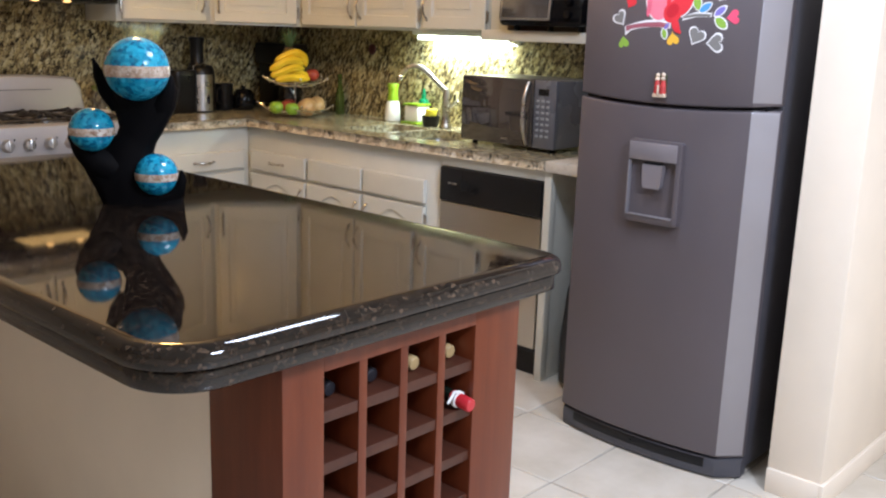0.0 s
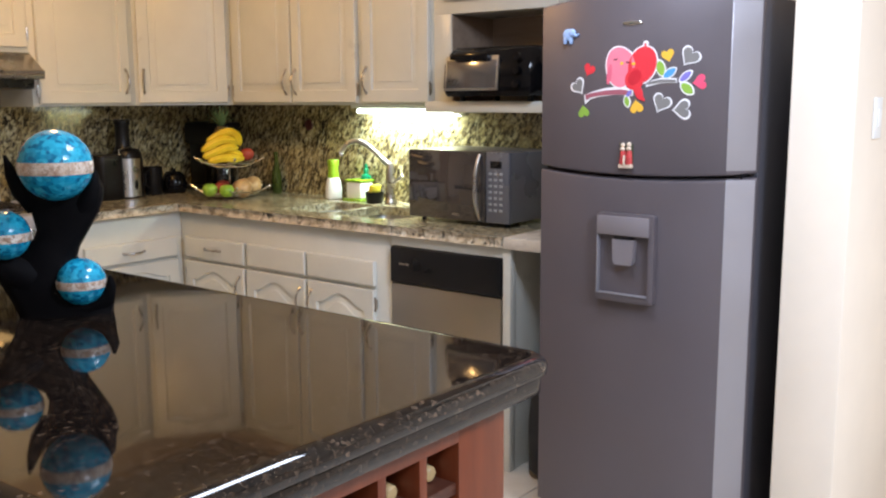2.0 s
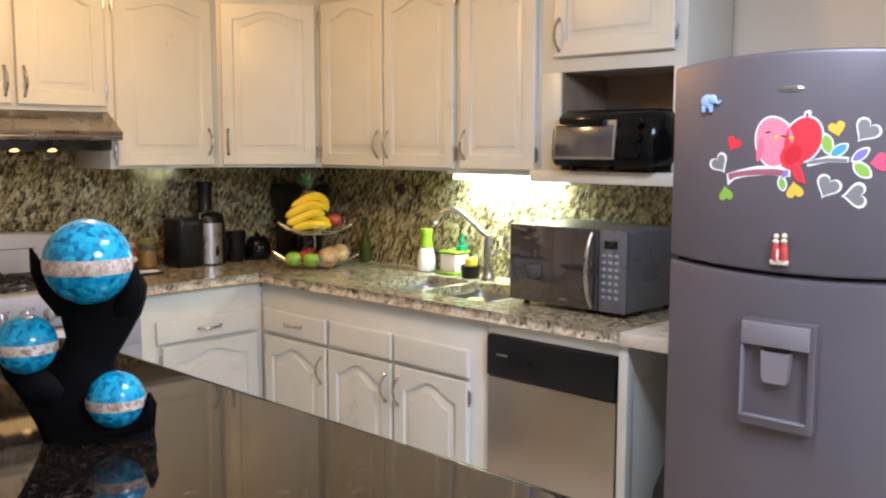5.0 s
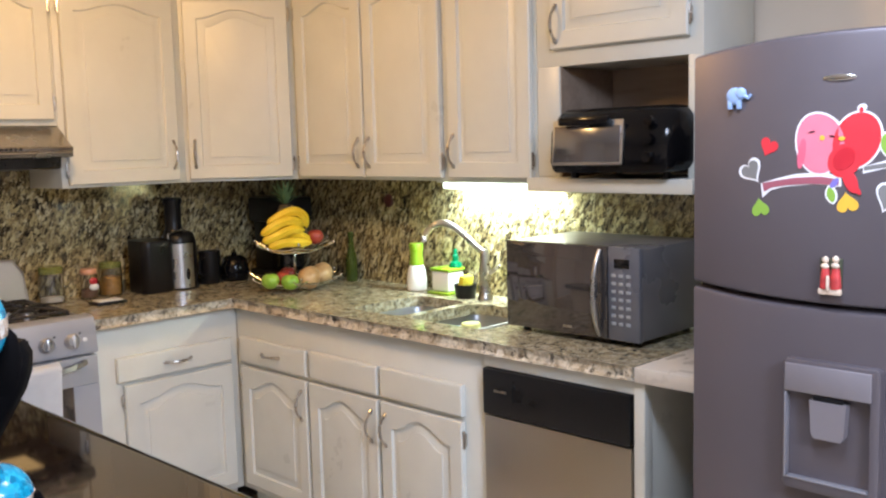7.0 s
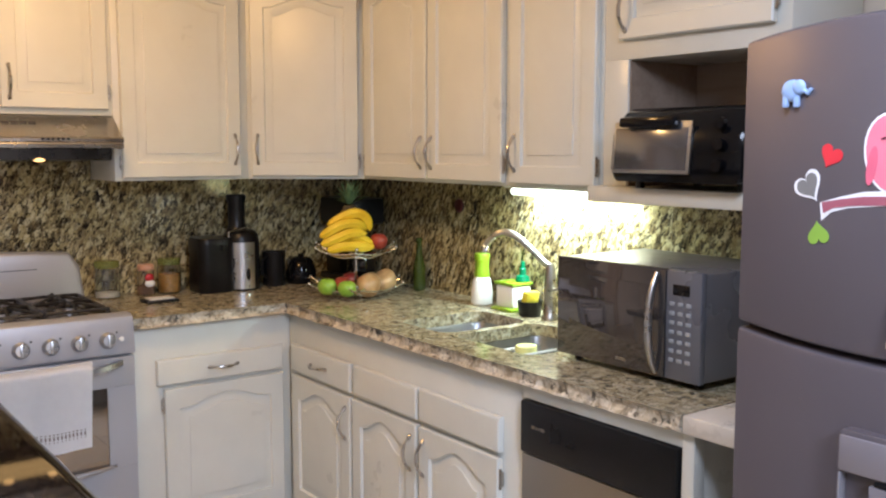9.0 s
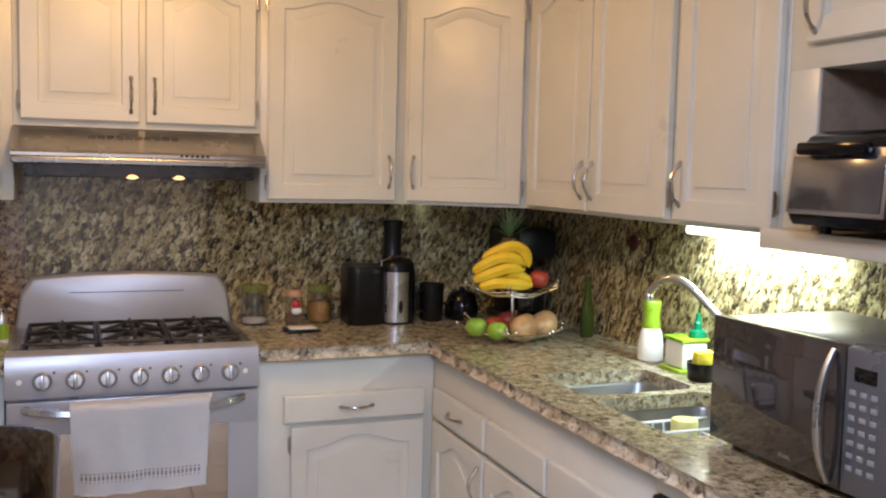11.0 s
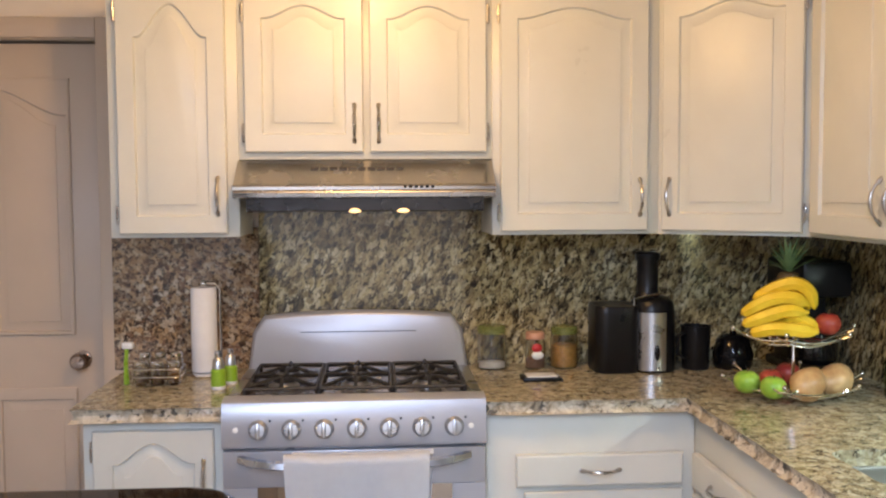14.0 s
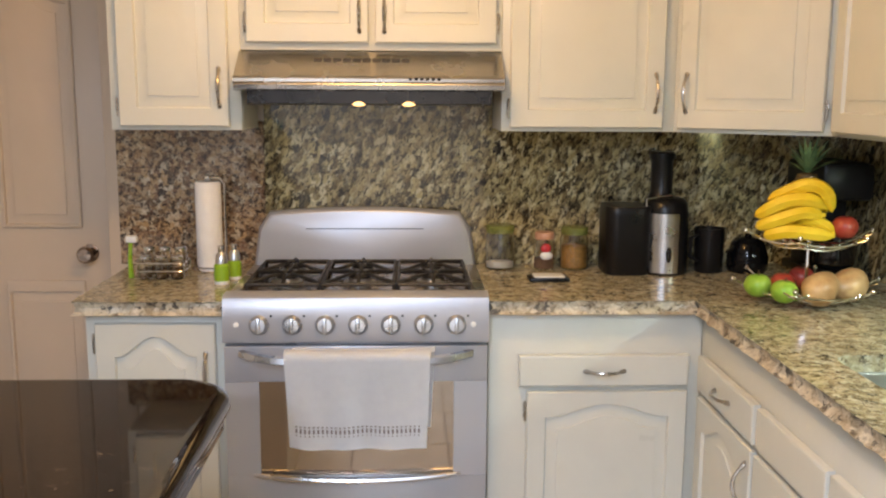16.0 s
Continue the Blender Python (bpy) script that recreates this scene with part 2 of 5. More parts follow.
def finish(name, bm, mat, smooth=40):
    bmesh.ops.recalc_face_normals(bm, faces=bm.faces)
    me = bpy.data.meshes.new(name)
    bm.to_mesh(me)
    bm.free()
    for mt in (mat if isinstance(mat, (list, tuple)) else (mat,)):
        me.materials.append(mt)
    if smooth:
        me.shade_smooth()
        me.set_sharp_from_angle(angle=radians(smooth))
    return me


def thing(name, at, label, category, group="", kind=""):
    ob = new(name)
    ob.location = at
    ob.empty_display_size = 0.05
    return tagged(ob, label, category, group, kind)


def root(ob):
    while ob.parent:
        ob = ob.parent
    return ob


def part(name, bm, mat, parent, label="", smooth=40):
    """Links a bmesh, drawn in world places, as one mesh under a thing or a part."""
    at = root(parent).location
    bmesh.ops.translate(bm, vec=-at, verts=bm.verts)
    ob = new(name, finish(name, bm, mat, smooth))
    ob.parent = parent
    return tagged(ob, label)


def solid(name, bm, mat, label, category="", kind="", group="", smooth=40):
    """A thing, or a piece of the setting, that is one mesh."""
    ob = new(name, finish(name, bm, mat, smooth))
    return tagged(ob, label, category, group, kind)


def panel_door(w, h, rise, thick=0.02, stile=0.055, peak=0.9, side=0, head=0.038):
    """A raised-panel door in x 0..w, z 0..h; its back at y 0, its face towards -y; rise: the arch of the panel's head."""
    n = 21

    def outline(inset, arch):
        pts = [(inset, inset), (w - inset, inset)]
        for i in range(n):
            u = 1 - 2 * i / (n - 1)
            f = math.cos(math.pi / 2 * min(1, abs(u) / peak)) ** 1.6 if arch else 0
            if side and arch:
                f = 0.5 - 0.5 * math.sin(math.pi / 2 * u * side)
            pts.append((w / 2 + u * (w / 2 - inset), h - (inset - (stile - head) * min(1, inset / stile)) - (arch * (1 - f) if arch else 0)))
        return pts
    b = 0.004
    rings = []
    for inset, y, arch in ((0, 0, 0), (0, -thick + b, 0), (b, -thick, 0), (stile, -thick, rise), (stile + 0.004, -thick + 0.010, rise),
                           (stile + 0.012, -thick + 0.010, rise), (stile + 0.036, -thick + 0.003, rise), (stile + 0.037, -thick, rise), (stile + 0.040, -thick - 0.0005, rise)):
        rings.append([(x, y, z) for x, z in outline(inset, arch)])
    return loops(bmesh.new(), rings)


def drawer_front(w, h, thick=0.02):
    rings = []
    for inset, y in ((0, 0), (0, -thick + 0.004), (0.001, -thick + 0.002), (0.004, -thick), (0.01, -thick - 0.0005)):
        rings.append([(inset, y, inset), (w - inset, y, inset), (w - inset, y, h - inset), (inset, y, h - inset)])
    return loops(bmesh.new(), rings)


def bow_handle(length=0.115, proud=0.03):
    """A bowed pull along z, its middle at the origin, standing off towards -y."""
    pts, rad = [], []
    for i in range(17):
        u = -1 + i / 8
        pts.append((0, -proud * (1 - abs(u) ** 2.2), u * length / 2))
        rad.append(0.0035 + 0.0025 * (1 - abs(u)) + (0.003 if abs(u) > 0.85 else 0))
    bm = tube(bmesh.new(), pts, rad, 8)
    for s in (-1, 1):
        lathe(bm, [(0.007, 0), (0.007, 0.003), (0.004, 0.005)], m=Matrix.Translation((0, 0, s * length / 2)) @ Matrix.Rotation(radians(90), 4, "X"), n=10)
    return bm


def hinge():
    bm = box(bmesh.new(), -0.006, 0.006, -0.009, 0.0, -0.022, 0.022, 0.002)
    lathe(bm, [(0.004, -0.03), (0.0045, -0.025), (0.0045, 0.025), (0.004, 0.03)], (0, -0.010, 0), 8)
    return bm


def at(x, y, z, turn=0):
    return Matrix.Translation((x, y, z)) @ Matrix.Rotation(radians(turn), 4, "Z")


def cabinet(name, m, body, label, leaves=(), drawers=(), extra=()):
    """A cabinet whose face stands at local y 0 and looks to -y. leaves: x0, x1, z0, z1, arch, side of the handle, its height;
    drawers: x0, x1, z0, z1, has a handle."""
    t = thing(name, m.translation, label, "cabinet")
    part("body", moved(body, m), CABINET, t)
    for piece, bm in extra:
        part(piece, moved(bm, m), CABINET, t)
    for x0, x1, z0, z1, rise, side, hz in leaves:
        d = part("door", moved(panel_door(x1 - x0, z1 - z0, rise), m @ at(x0, -0.003, z0)), CABINET, t)
        hx = x1 - 0.028 if side > 0 else x0 + 0.028
        if hz:
            part("handle", moved(bow_handle(), m @ at(hx, -0.023, hz)), NICKEL, d, "satin nickel bow handle")
        ex = x0 - 0.004 if side > 0 else x1 + 0.004
        for z in (z0 + 0.06, z1 - 0.06):
            part("hinge", moved(hinge(), m @ at(ex, -0.006, z)), NICKEL, d)
    for x0, x1, z0, z1, has in drawers:
        d = part("drawer_front", moved(drawer_front(x1 - x0, z1 - z0), m @ at(x0, -0.003, z0)), CABINET, t)
        if has:
            part("handle", moved(bow_handle(), m @ at((x0 + x1) / 2, -0.023, (z0 + z1) / 2) @ Matrix.Rotation(radians(90), 4, "Y")), NICKEL, d, "satin nickel bow handle")
    return t


def carcass(w, z0, z1, depth):
    return boxed(0, w, 0, depth, z0, z1, 0.003)


def toe_kick(w):
    return [("toe_kick", boxed(0, w, 0.06, 0.56, 0, 0.09, 0))]

# ---- the setting ----
NX, EX, TOP, UP, UPT = 0.0, 0.07, 0.912, 1.388, 2.175
tagged(solid("floor", boxed(-5.6, 0.25, -7.0, 0.15, -0.12, -0.004, 0), GROUT, "grey grout bed under the beige floor tiles", "floor", "structure"))
solid("ceiling", boxed(-5.6, 0.25, -7.0, 0.15, 2.46, 2.6, 0), CEIL, "plain white painted kitchen ceiling", "ceiling", "structure")
bm = bmesh.new()
box(bm, -2.5, 0.22, 0, 0.15, 0, 2.46)
box(bm, -3.36, -2.5, 0, 0.15, 2.06, 2.46)
box(bm, -5.6, -3.36, 0, 0.15, 0, 2.46)
solid("wall_north", bm, WALL, "cream painted wall behind the stove", "wall", "structure")
solid("wall_east", boxed(EX, 0.22, -7.0, 0, 0, 2.46, 0), WALL, "cream painted wall behind sink and fridge", "wall", "structure")
solid("wall_stub", boxed(-0.84, EX, -3.84, -3.668, 0, 2.46, 0.006), WALL, "cream wall end beside the fridge", "wall", "structure")
solid("wall_west", boxed(-5.75, -5.6, -7.0, 0.15, 0, 2.46, 0), WALL, "cream painted wall of the dining side", "wall", "structure")
solid("wall_south", boxed(-5.6, 0.22, -7.15, -7.0, 0, 2.46, 0), WALL, "cream painted wall at the far end of the room", "wall", "structure")
solid("baseboard", boxed(-0.854, -0.84, -3.84, -3.672, 0, 0.08, 0.003), WALL, "cream baseboard round the wall end", "baseboard", "structure")
solid("baseboard", boxed(-0.854, EX, -3.854, -3.84, 0, 0.08, 0.003), WALL, "cream baseboard along the wall end", "baseboard", "structure")
solid("backsplash", boxed(-2.47, -1.967, -0.021, 0, TOP, UP + 0.02, 0), GRANITE_ROSE, "speckled rosy tan granite backsplash beside the door", "backsplash", "structure")
solid("backsplash", boxed(-1.966, EX - 0.02, -0.02, 0, TOP, UP + 0.25, 0), GRANITE, "speckled tan granite backsplash behind the stove", "backsplash", "structure")
solid("backsplash", boxed(EX - 0.02, EX, -2.90, -0.0, TOP, UP + 0.02, 0), GRANITE, "speckled tan granite backsplash behind the sink", "backsplash", "structure")

# pantry door in the north wall
door = thing("door_1", (-2.93, 0.05, 0), "closed ivory panelled door with a steel knob", "door", kind="structure")
part("leaf", boxed(-3.35, -2.51, 0.05, 0.09, 0.01, 2.05, 0.003), DOOR_PAINT, door)
for z0, z1, rise in ((0.18, 0.84, 0), (1.03, 1.93, 0.09)):
    for x0, x1, high in ((-3.24, -2.965, -1), (-2.895, -2.62, 1)):
        bm = panel_door(x1 - x0, z1 - z0, rise, 0.012, 0.012, side=high)
        part("panel", moved(bm, at(x0, 0.05, z0)), DOOR_PAINT, door)
bm = bmesh.new()
box(bm, -2.51, -2.44, -0.018, 0.0, 0, 2.13, 0.004)
box(bm, -3.43, -3.36, -0.018, 0.0, 0, 2.13, 0.004)
box(bm, -3.36, -2.51, -0.018, 0.0, 2.06, 2.13, 0.004)
part("door_frame", bm, DOOR_PAINT, door)
knob = lathe(bmesh.new(), [(0.032, 0), (0.032, 0.006), (0.012, 0.01), (0.012, 0.03), (0.026, 0.042), (0.03, 0.055), (0.022, 0.066), (0.0, 0.068)],
             m=Matrix.Translation((-2.60, 0.05, 0.94)) @ Matrix.Rotation(radians(90), 4, "X"))
part("knob", knob, worn("polished_bronze_steel", (0.34, 0.27, 0.23), 0.12, 1.0, vary=0.1, scale=30), door, "polished steel knob")

# ---- worktops ----


def worktop(name, outline, rough_runs, holes, label, z=TOP, thick=0.04, mat=(GRANITE_TOP, GRANITE_EDGE)):
    """A stone slab; rough_runs: numbers of the outline's sides with a chiselled face."""
    bm, face = bmesh.new(), bmesh.new()
    ring, chip = [], []
    for i, a in enumerate(outline):
        b = outline[(i + 1) % len(outline)]
        steps = max(1, int((Vector(b) - Vector(a)).length / 0.018)) if i in rough_runs else 1
        for k in range(steps):
            ring.append(Vector(a).lerp(Vector(b), k / steps))
            chip.append(i in rough_runs or (k == 0 and (i - 1) % len(outline) in rough_runs))
    mid = Vector((sum(p.x for p in ring) / len(ring), sum(p.y for p in ring) / len(ring)))
    n = len(ring)

    def out(i):
        d = ring[(i + 1) % n] - ring[i - 1]
        return Vector((d.y, -d.x)).normalized()
    rows = []
    for dz, push in ((0, -0.004), (-0.007, 0.004), (-0.02, 0.007), (-0.033, 0.003), (-thick, -0.006)):
        row = []
        for i, p in enumerate(ring):
            q = p
            if chip[i]:
                q = p + out(i) * (push + random.uniform(-0.005, 0.005) * (0.5 if dz == 0 else 1))
            row.append(face.verts.new((q.x, q.y, z + dz)))
        rows.append(row)
    rim = [bm.verts.new(v.co) for v in rows[0]]
    edges = [bm.edges.new((rim[i], rim[(i + 1) % n])) for i in range(n)]
    low = []
    for hole in holes:
        vs = [bm.verts.new((x, y, z)) for x, y in hole]
        edges += [bm.edges.new((vs[i], vs[(i + 1) % len(vs)])) for i in range(len(vs))]
        low.append(vs)
    bmesh.ops.triangle_fill(bm, use_beauty=True, edges=edges, normal=(0, 0, 1))
    for a, b in zip(rows, rows[1:]):
        for i in range(n):
            face.faces.new((a[i], b[i], b[(i + 1) % n], a[(i + 1) % n]))
    for vs in low:
        under = [bm.verts.new((v.co.x, v.co.y, z - thick)) for v in vs]
        for i in range(len(vs)):
            bm.faces.new((vs[i], vs[(i + 1) % len(vs)], under[(i + 1) % len(vs)], under[i]))
    t = thing(name, (outline[0][0], outline[0][1], z - thick), label, "worktop")
    part("top", bm, mat[0], t, "polished speckled granite with lamp sheen painted in", 30)
    part("edge", face, mat[1], t, "rough chiselled granite edge", 30)
    return t


def rounded(x0, x1, y0, y1, r, n=6):
    pts = []
    for cx, cy, a0 in ((x1 - r, y1 - r, 0), (x0 + r, y1 - r, 90), (x0 + r, y0 + r, 180), (x1 - r, y0 + r, 270)):
        for i in range(n + 1):
            a = radians(a0 + 90 * i / n)
            pts.append((cx + r * math.cos(a), cy + r * math.sin(a)))
    return pts


SINKS = ((-0.50, -0.13, -1.50, -1.22), (-0.50, -0.13, -1.92, -1.54))
worktop("worktop", [(-1.236, -0.63), (-0.63, -0.63), (-0.63, -2.572), (0.05, -2.572), (0.05, -0.02), (-1.236, -0.02)][::-1], (4, 3),
        [rounded(*s, 0.05) for s in SINKS], "speckled tan granite worktop with a chiselled edge")
worktop("worktop", [(-2.43, -0.63), (-2.004, -0.63), (-2.004, -0.02), (-2.43, -0.02)][::-1], (2, 3), [], "short speckled granite worktop beside the stove")
LIGHT_STONE = worn("pale_stone", (0.66, 0.62, 0.55), 0.3, vary=0.08, scale=14, grain=90, relief=0.05)
solid("side_shelf", boxed(-0.63, 0.05, -2.90, -2.576, 0.868, 0.912, 0.006), LIGHT_STONE, "pale stone shelf bridging worktop and fridge", "shelf")

# ---- base cabinets ----
BH = TOP - 0.041
cabinet("base_cabinet", at(-2.405, -0.6, 0), carcass(0.40, 0.09, BH, 0.58), "narrow cream base cabinet with an arched panel door",
        [(0.03, 0.375, 0.12, 0.845, 0.06, 1, 0.70)], extra=toe_kick(0.40))
cabinet("base_cabinet", at(-1.236, -0.6, 0), carcass(0.636, 0.09, BH, 0.58), "cream base cabinet with one drawer over a door",
        [(0.115, 0.595, 0.12, 0.635, 0.04, 1, 0)], [(0.09, 0.595, 0.65, 0.745, True)], toe_kick(0.636))
E_RUN = at(-0.6, -0.62, 0, -90)
cabinet("base_cabinet", E_RUN, boxed(-0.0195, 1.392, 0, 0.025, 0.09, BH, 0.0005), "long cream sink cabinet with three doors and drawers",
        [(0.03, 0.472, 0.12, 0.628, 0.05, 1, 0.53), (0.49, 0.884, 0.12, 0.628, 0.05, 1, 0.53), (0.902, 1.298, 0.12, 0.628, 0.05, -1, 0.53)],
        [(0.026, 0.472, 0.646, 0.75, True), (0.496, 0.886, 0.646, 0.75, False), (0.902, 1.3, 0.646, 0.75, False)],
        [("toe_kick", boxed(-0.017, 1.37, 0.06, 0.56, 0, 0.09, 0)), ("bottom", boxed(-0.017, 1.37, 0.026, 0.6, 0.091, 0.11, 0)), ("side_panel", boxed(1.366, 1.391, 0.026, 0.6, 0.111, BH, 0))])
panel = thing("end_panel", (-0.3, -2.57, 0), "cream end panel beside the dishwasher", "panel")
part("edge_post", boxed(-0.615, -0.575, -2.602, -2.567, 0.0, BH, 0.003), CABINET, panel)
part("board", boxed(-0.575, 0.045, -2.596, -2.569, 0.0, BH, 0.001), CABINET, panel)
part("top_rail", boxed(-0.612, -0.59, -2.566, -2.013, 0.829, BH, 0.002), CABINET, panel, "cream rail over the dishwasher")

# ---- dishwasher ----
dw = thing("dishwasher", (-0.6, -2.27, 0), "steel dishwasher with a black control panel", "dishwasher")
part("body", boxed(-0.59, 0.0, -2.562, -2.014, 0.1, 0.826, 0.002), BLACK, dw)
part("door_panel", boxed(-0.618, -0.59, -2.56, -2.016, 0.13, 0.675, 0.004), worn("warm_brushed_steel", (0.5, 0.46, 0.4), 0.34, 1.0, vary=0.04, scale=3, grain=300, relief=0.03), dw, "brushed steel door")
part("control_panel", boxed(-0.625, -0.59, -2.56, -2.016, 0.679, 0.826, 0.006), BLACK, dw, "black control panel")
part("kick_plate", boxed(-0.57, -0.55, -2.56, -2.016, 0.0, 0.1, 0.002), BLACK, dw)
part("badge", boxed(-0.627, -0.6245, -2.115, -2.065, 0.755, 0.763, 0.0), NICKEL, dw)

# ---- wall cabinets ----
UH = UPT - UP


def upper(name, m, w, label, leaves, z0=UP):
    return cabinet(name, m, carcass(w, z0, UPT, 0.31), label, leaves)


upper("wall_cabinet", at(-2.385, -0.33, 0), 0.40, "narrow cream wall cabinet with an arched panel door", [(0.03, 0.365, UP + 0.012, 2.15, 0.10, 1, UP + 0.13)])
upper("wall_cabinet", at(-1.985, -0.33, 0), 0.803, "cream wall cabinet with two doors above the hood", [(0.022, 0.393, 1.655, 2.15, 0.04, 1, 1.745), (0.413, 0.784, 1.655, 2.15, 0.04, -1, 1.745)], 1.632)
upper("wall_cabinet", at(-1.182, -0.33, 0), 0.545, "cream wall cabinet with one arched panel door", [(0.025, 0.505, UP + 0.012, 2.15, 0.035, 1, UP + 0.12)])
# the corner cabinet, cut across
A, B = Vector((-0.637, -0.33)), Vector((-0.262, -0.622))
turn = math.degrees(math.atan2(B.y - A.y, B.x - A.x))
bm = bmesh.new()
plan = [(A.x, A.y), (B.x, B.y), (EX - 0.022, B.y), (EX - 0.022, -0.022), (A.x, -0.022)]
loops(bm, [[(x, y, z) for x, y in plan] for z in (UP, UPT)])
m = at(A.x, A.y, 0, turn)
cab = cabinet("corner_cabinet", m, moved(bm, m.inverted()), "cream corner wall cabinet set at an angle",
              [(0.018, 0.455, UP + 0.012, 2.15, 0.035, -1, UP + 0.12)])
E_UP = at(-0.262, -0.624, 0, -90)
cabinet("wall_cabinet", E_UP, carcass(1.335, UP, UPT, 0.31), "cream wall cabinet with three doors over the sink",
        [(0.035, 0.462, UP + 0.012, 2.15, 0.04, 1, UP + 0.11), (0.472, 0.895, UP + 0.012, 2.15, 0.04, -1, UP + 0.11), (0.935, 1.322, UP + 0.012, 2.15, 0.04, -1, UP + 0.11)])
# open unit for the toaster oven
bm = bmesh.new()
box(bm, 0.0, 0.615, 0, 0.31, 1.765, UPT, 0.003)
niche = cabinet("niche_cabinet", at(-0.262, -1.961, 0, -90), bm, "cream wall unit with an open niche below one door",
                [(0.07, 0.575, 1.82, 2.15, 0.03, -1, 1.90)])
part("shelf", boxed(-0.33, -0.0, -2.58, -1.965, 1.36, 1.405, 0.004), CABINET, niche)
for y0, y1 in ((-2.055, -1.962), (-2.575, -2.527)):
    part("side_panel", boxed(-0.262, EX - 0.022, y0, y1, 1.405, 1.766, 0.002), CABINET, niche)
part("back_panel", boxed(EX - 0.035, EX - 0.022, -2.527, -2.055, 1.405, 1.765, 0), wood("bare_brown_board", (0.24, 0.17, 0.12), (0.33, 0.245, 0.18), 0.6, 1), niche, "bare brown back board")
part("lining", boxed(-0.256, EX - 0.036, -2.0595, -2.0555, 1.406, 1.764, 0), bpy.data.materials["bare_brown_board"], niche, "bare brown side board")
hook = thing("wall_hook", (EX, -2.985, 2.01), "small dark metal hook on the cream wall", "hook")
part("rosette", lathe(bmesh.new(), [(0.016, 0), (0.016, 0.004), (0.008, 0.008), (0, 0.009)], m=Matrix.Translation((EX, -2.985, 2.01)) @ Matrix.Rotation(radians(-90), 4, "Y"), n=16), NICKEL, hook)
part("peg", tube(bmesh.new(), [(EX - 0.006, -2.985, 2.01), (EX - 0.03, -2.985, 2.005), (EX - 0.036, -2.985, 2.02)], 0.004, 8), NICKEL, hook)
plate = thing("switch_plate", (-0.64, -3.84, 1.36), "white light switch plate on the cream wall", "light switch")
part("plate", boxed(-0.675, -0.605, -3.848, -3.84, 1.303, 1.417, 0.003), WHITE, plate)
part("rocker", boxed(-0.652, -0.628, -3.852, -3.847, 1.335, 1.385, 0.002), WHITE, plate)

# ---- island ----
IZ = 0.903
IX0, IX1, IY0, IY1 = -2.905, -1.832, -3.555, -1.32
isl = thing("kitchen_island", (-2.36, -2.5, 0), "kitchen island with dark polished granite top and wine rack", "kitchen island")


def island_slab(z_rows, r=0.13):
    rings = []
    for inset, z in z_rows:
        pts = []
        for cx, cy, a0, rr in ((IX1, IY1, 0, r), (IX0, IY1, 90, r), (IX0, IY0, 180, r), (IX1, IY0, 270, 0.07)):
            sx, sy = (1 if a0 in (0, 270) else -1), (1 if a0 in (0, 90) else -1)
            for i in range(11):
                a = radians(a0 + 9 * i)
                q = max(rr - inset, 0.005)
                pts.append((cx - sx * (inset + q) + q * math.cos(a), cy - sy * (inset + q) + q * math.sin(a), z))
        rings.append(pts)
    return loops(bmesh.new(), rings)


part("top", island_slab([(0.02, 0.862), (0.004, 0.864), (0.0, 0.868), (0.0, 0.881), (0.003, 0.890), (0.010, 0.897), (0.020, 0.9015), (0.03, IZ), (0.036, IZ), (0.05, IZ)]), DARK_GRANITE, isl, "polished dark brown granite slab", 60)
part("under_slab", island_slab([(0.05, 0.822), (0.02, 0.822), (0.014, 0.826), (0.014, 0.856), (0.02, 0.8615), (0.05, 0.8615)]), DARK_GRANITE, isl, "dark granite lower edge", 60)
# cream knee wall and cabinet behind the wine rack
part("base", boxed(-2.627, -1.93, -3.268, -1.46, 0.0, 0.822, 0.004), WALL, isl, "cream painted base")
RX0, RX1, RY = -2.631, -1.956, -3.50
bm = bmesh.new()
holes_x = [(-2.534 + 0.112 * i, -2.443 + 0.112 * i) for i in range(4)]
ROWS = [(0.695 - 0.106 * i, 0.778 - 0.106 * i) for i in range(6)]
box(bm, RX0, holes_x[0][0], RY, -3.27, 0.0, 0.822, 0.002)
box(bm, holes_x[-1][1], RX1, RY, -3.27, 0.0, 0.822, 0.002)
box(bm, holes_x[0][0], holes_x[-1][1], RY, -3.27, 0.0, ROWS[-1][0])
box(bm, holes_x[0][0], holes_x[-1][1], RY, -3.27, ROWS[0][1], 0.822)
part("rack_frame", bm, WOOD, isl, "reddish cherry wood frame")
part("rack_back", boxed(holes_x[0][0], holes_x[-1][1], -3.30, -3.272, ROWS[-1][0], ROWS[0][1], 0), WOOD_SHADED, isl)
for (a, b), (c, d) in zip(holes_x, holes_x[1:]):
    part("divider", boxed(b, c, RY + 0.004, -3.30, ROWS[-1][0], ROWS[0][1], 0.001), WOOD, isl)
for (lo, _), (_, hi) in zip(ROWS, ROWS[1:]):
    part("rack_shelf", boxed(holes_x[0][0], holes_x[-1][1], RY + 0.007, -3.30, hi, lo, 0.001), WOOD_SHADED, isl)

# ---- fridge ----
FY0, FY1, FT = -3.585, -2.905, 1.722


def bulge(y):
    u = (y - (FY0 + FY1) / 2) / ((FY1 - FY0) / 2)
    x = -0.888 - 0.045 * (1 - abs(u) ** 2.4)
    return x + 0.05 * max(0.0, FY0 + 0.06 - y) / 0.06


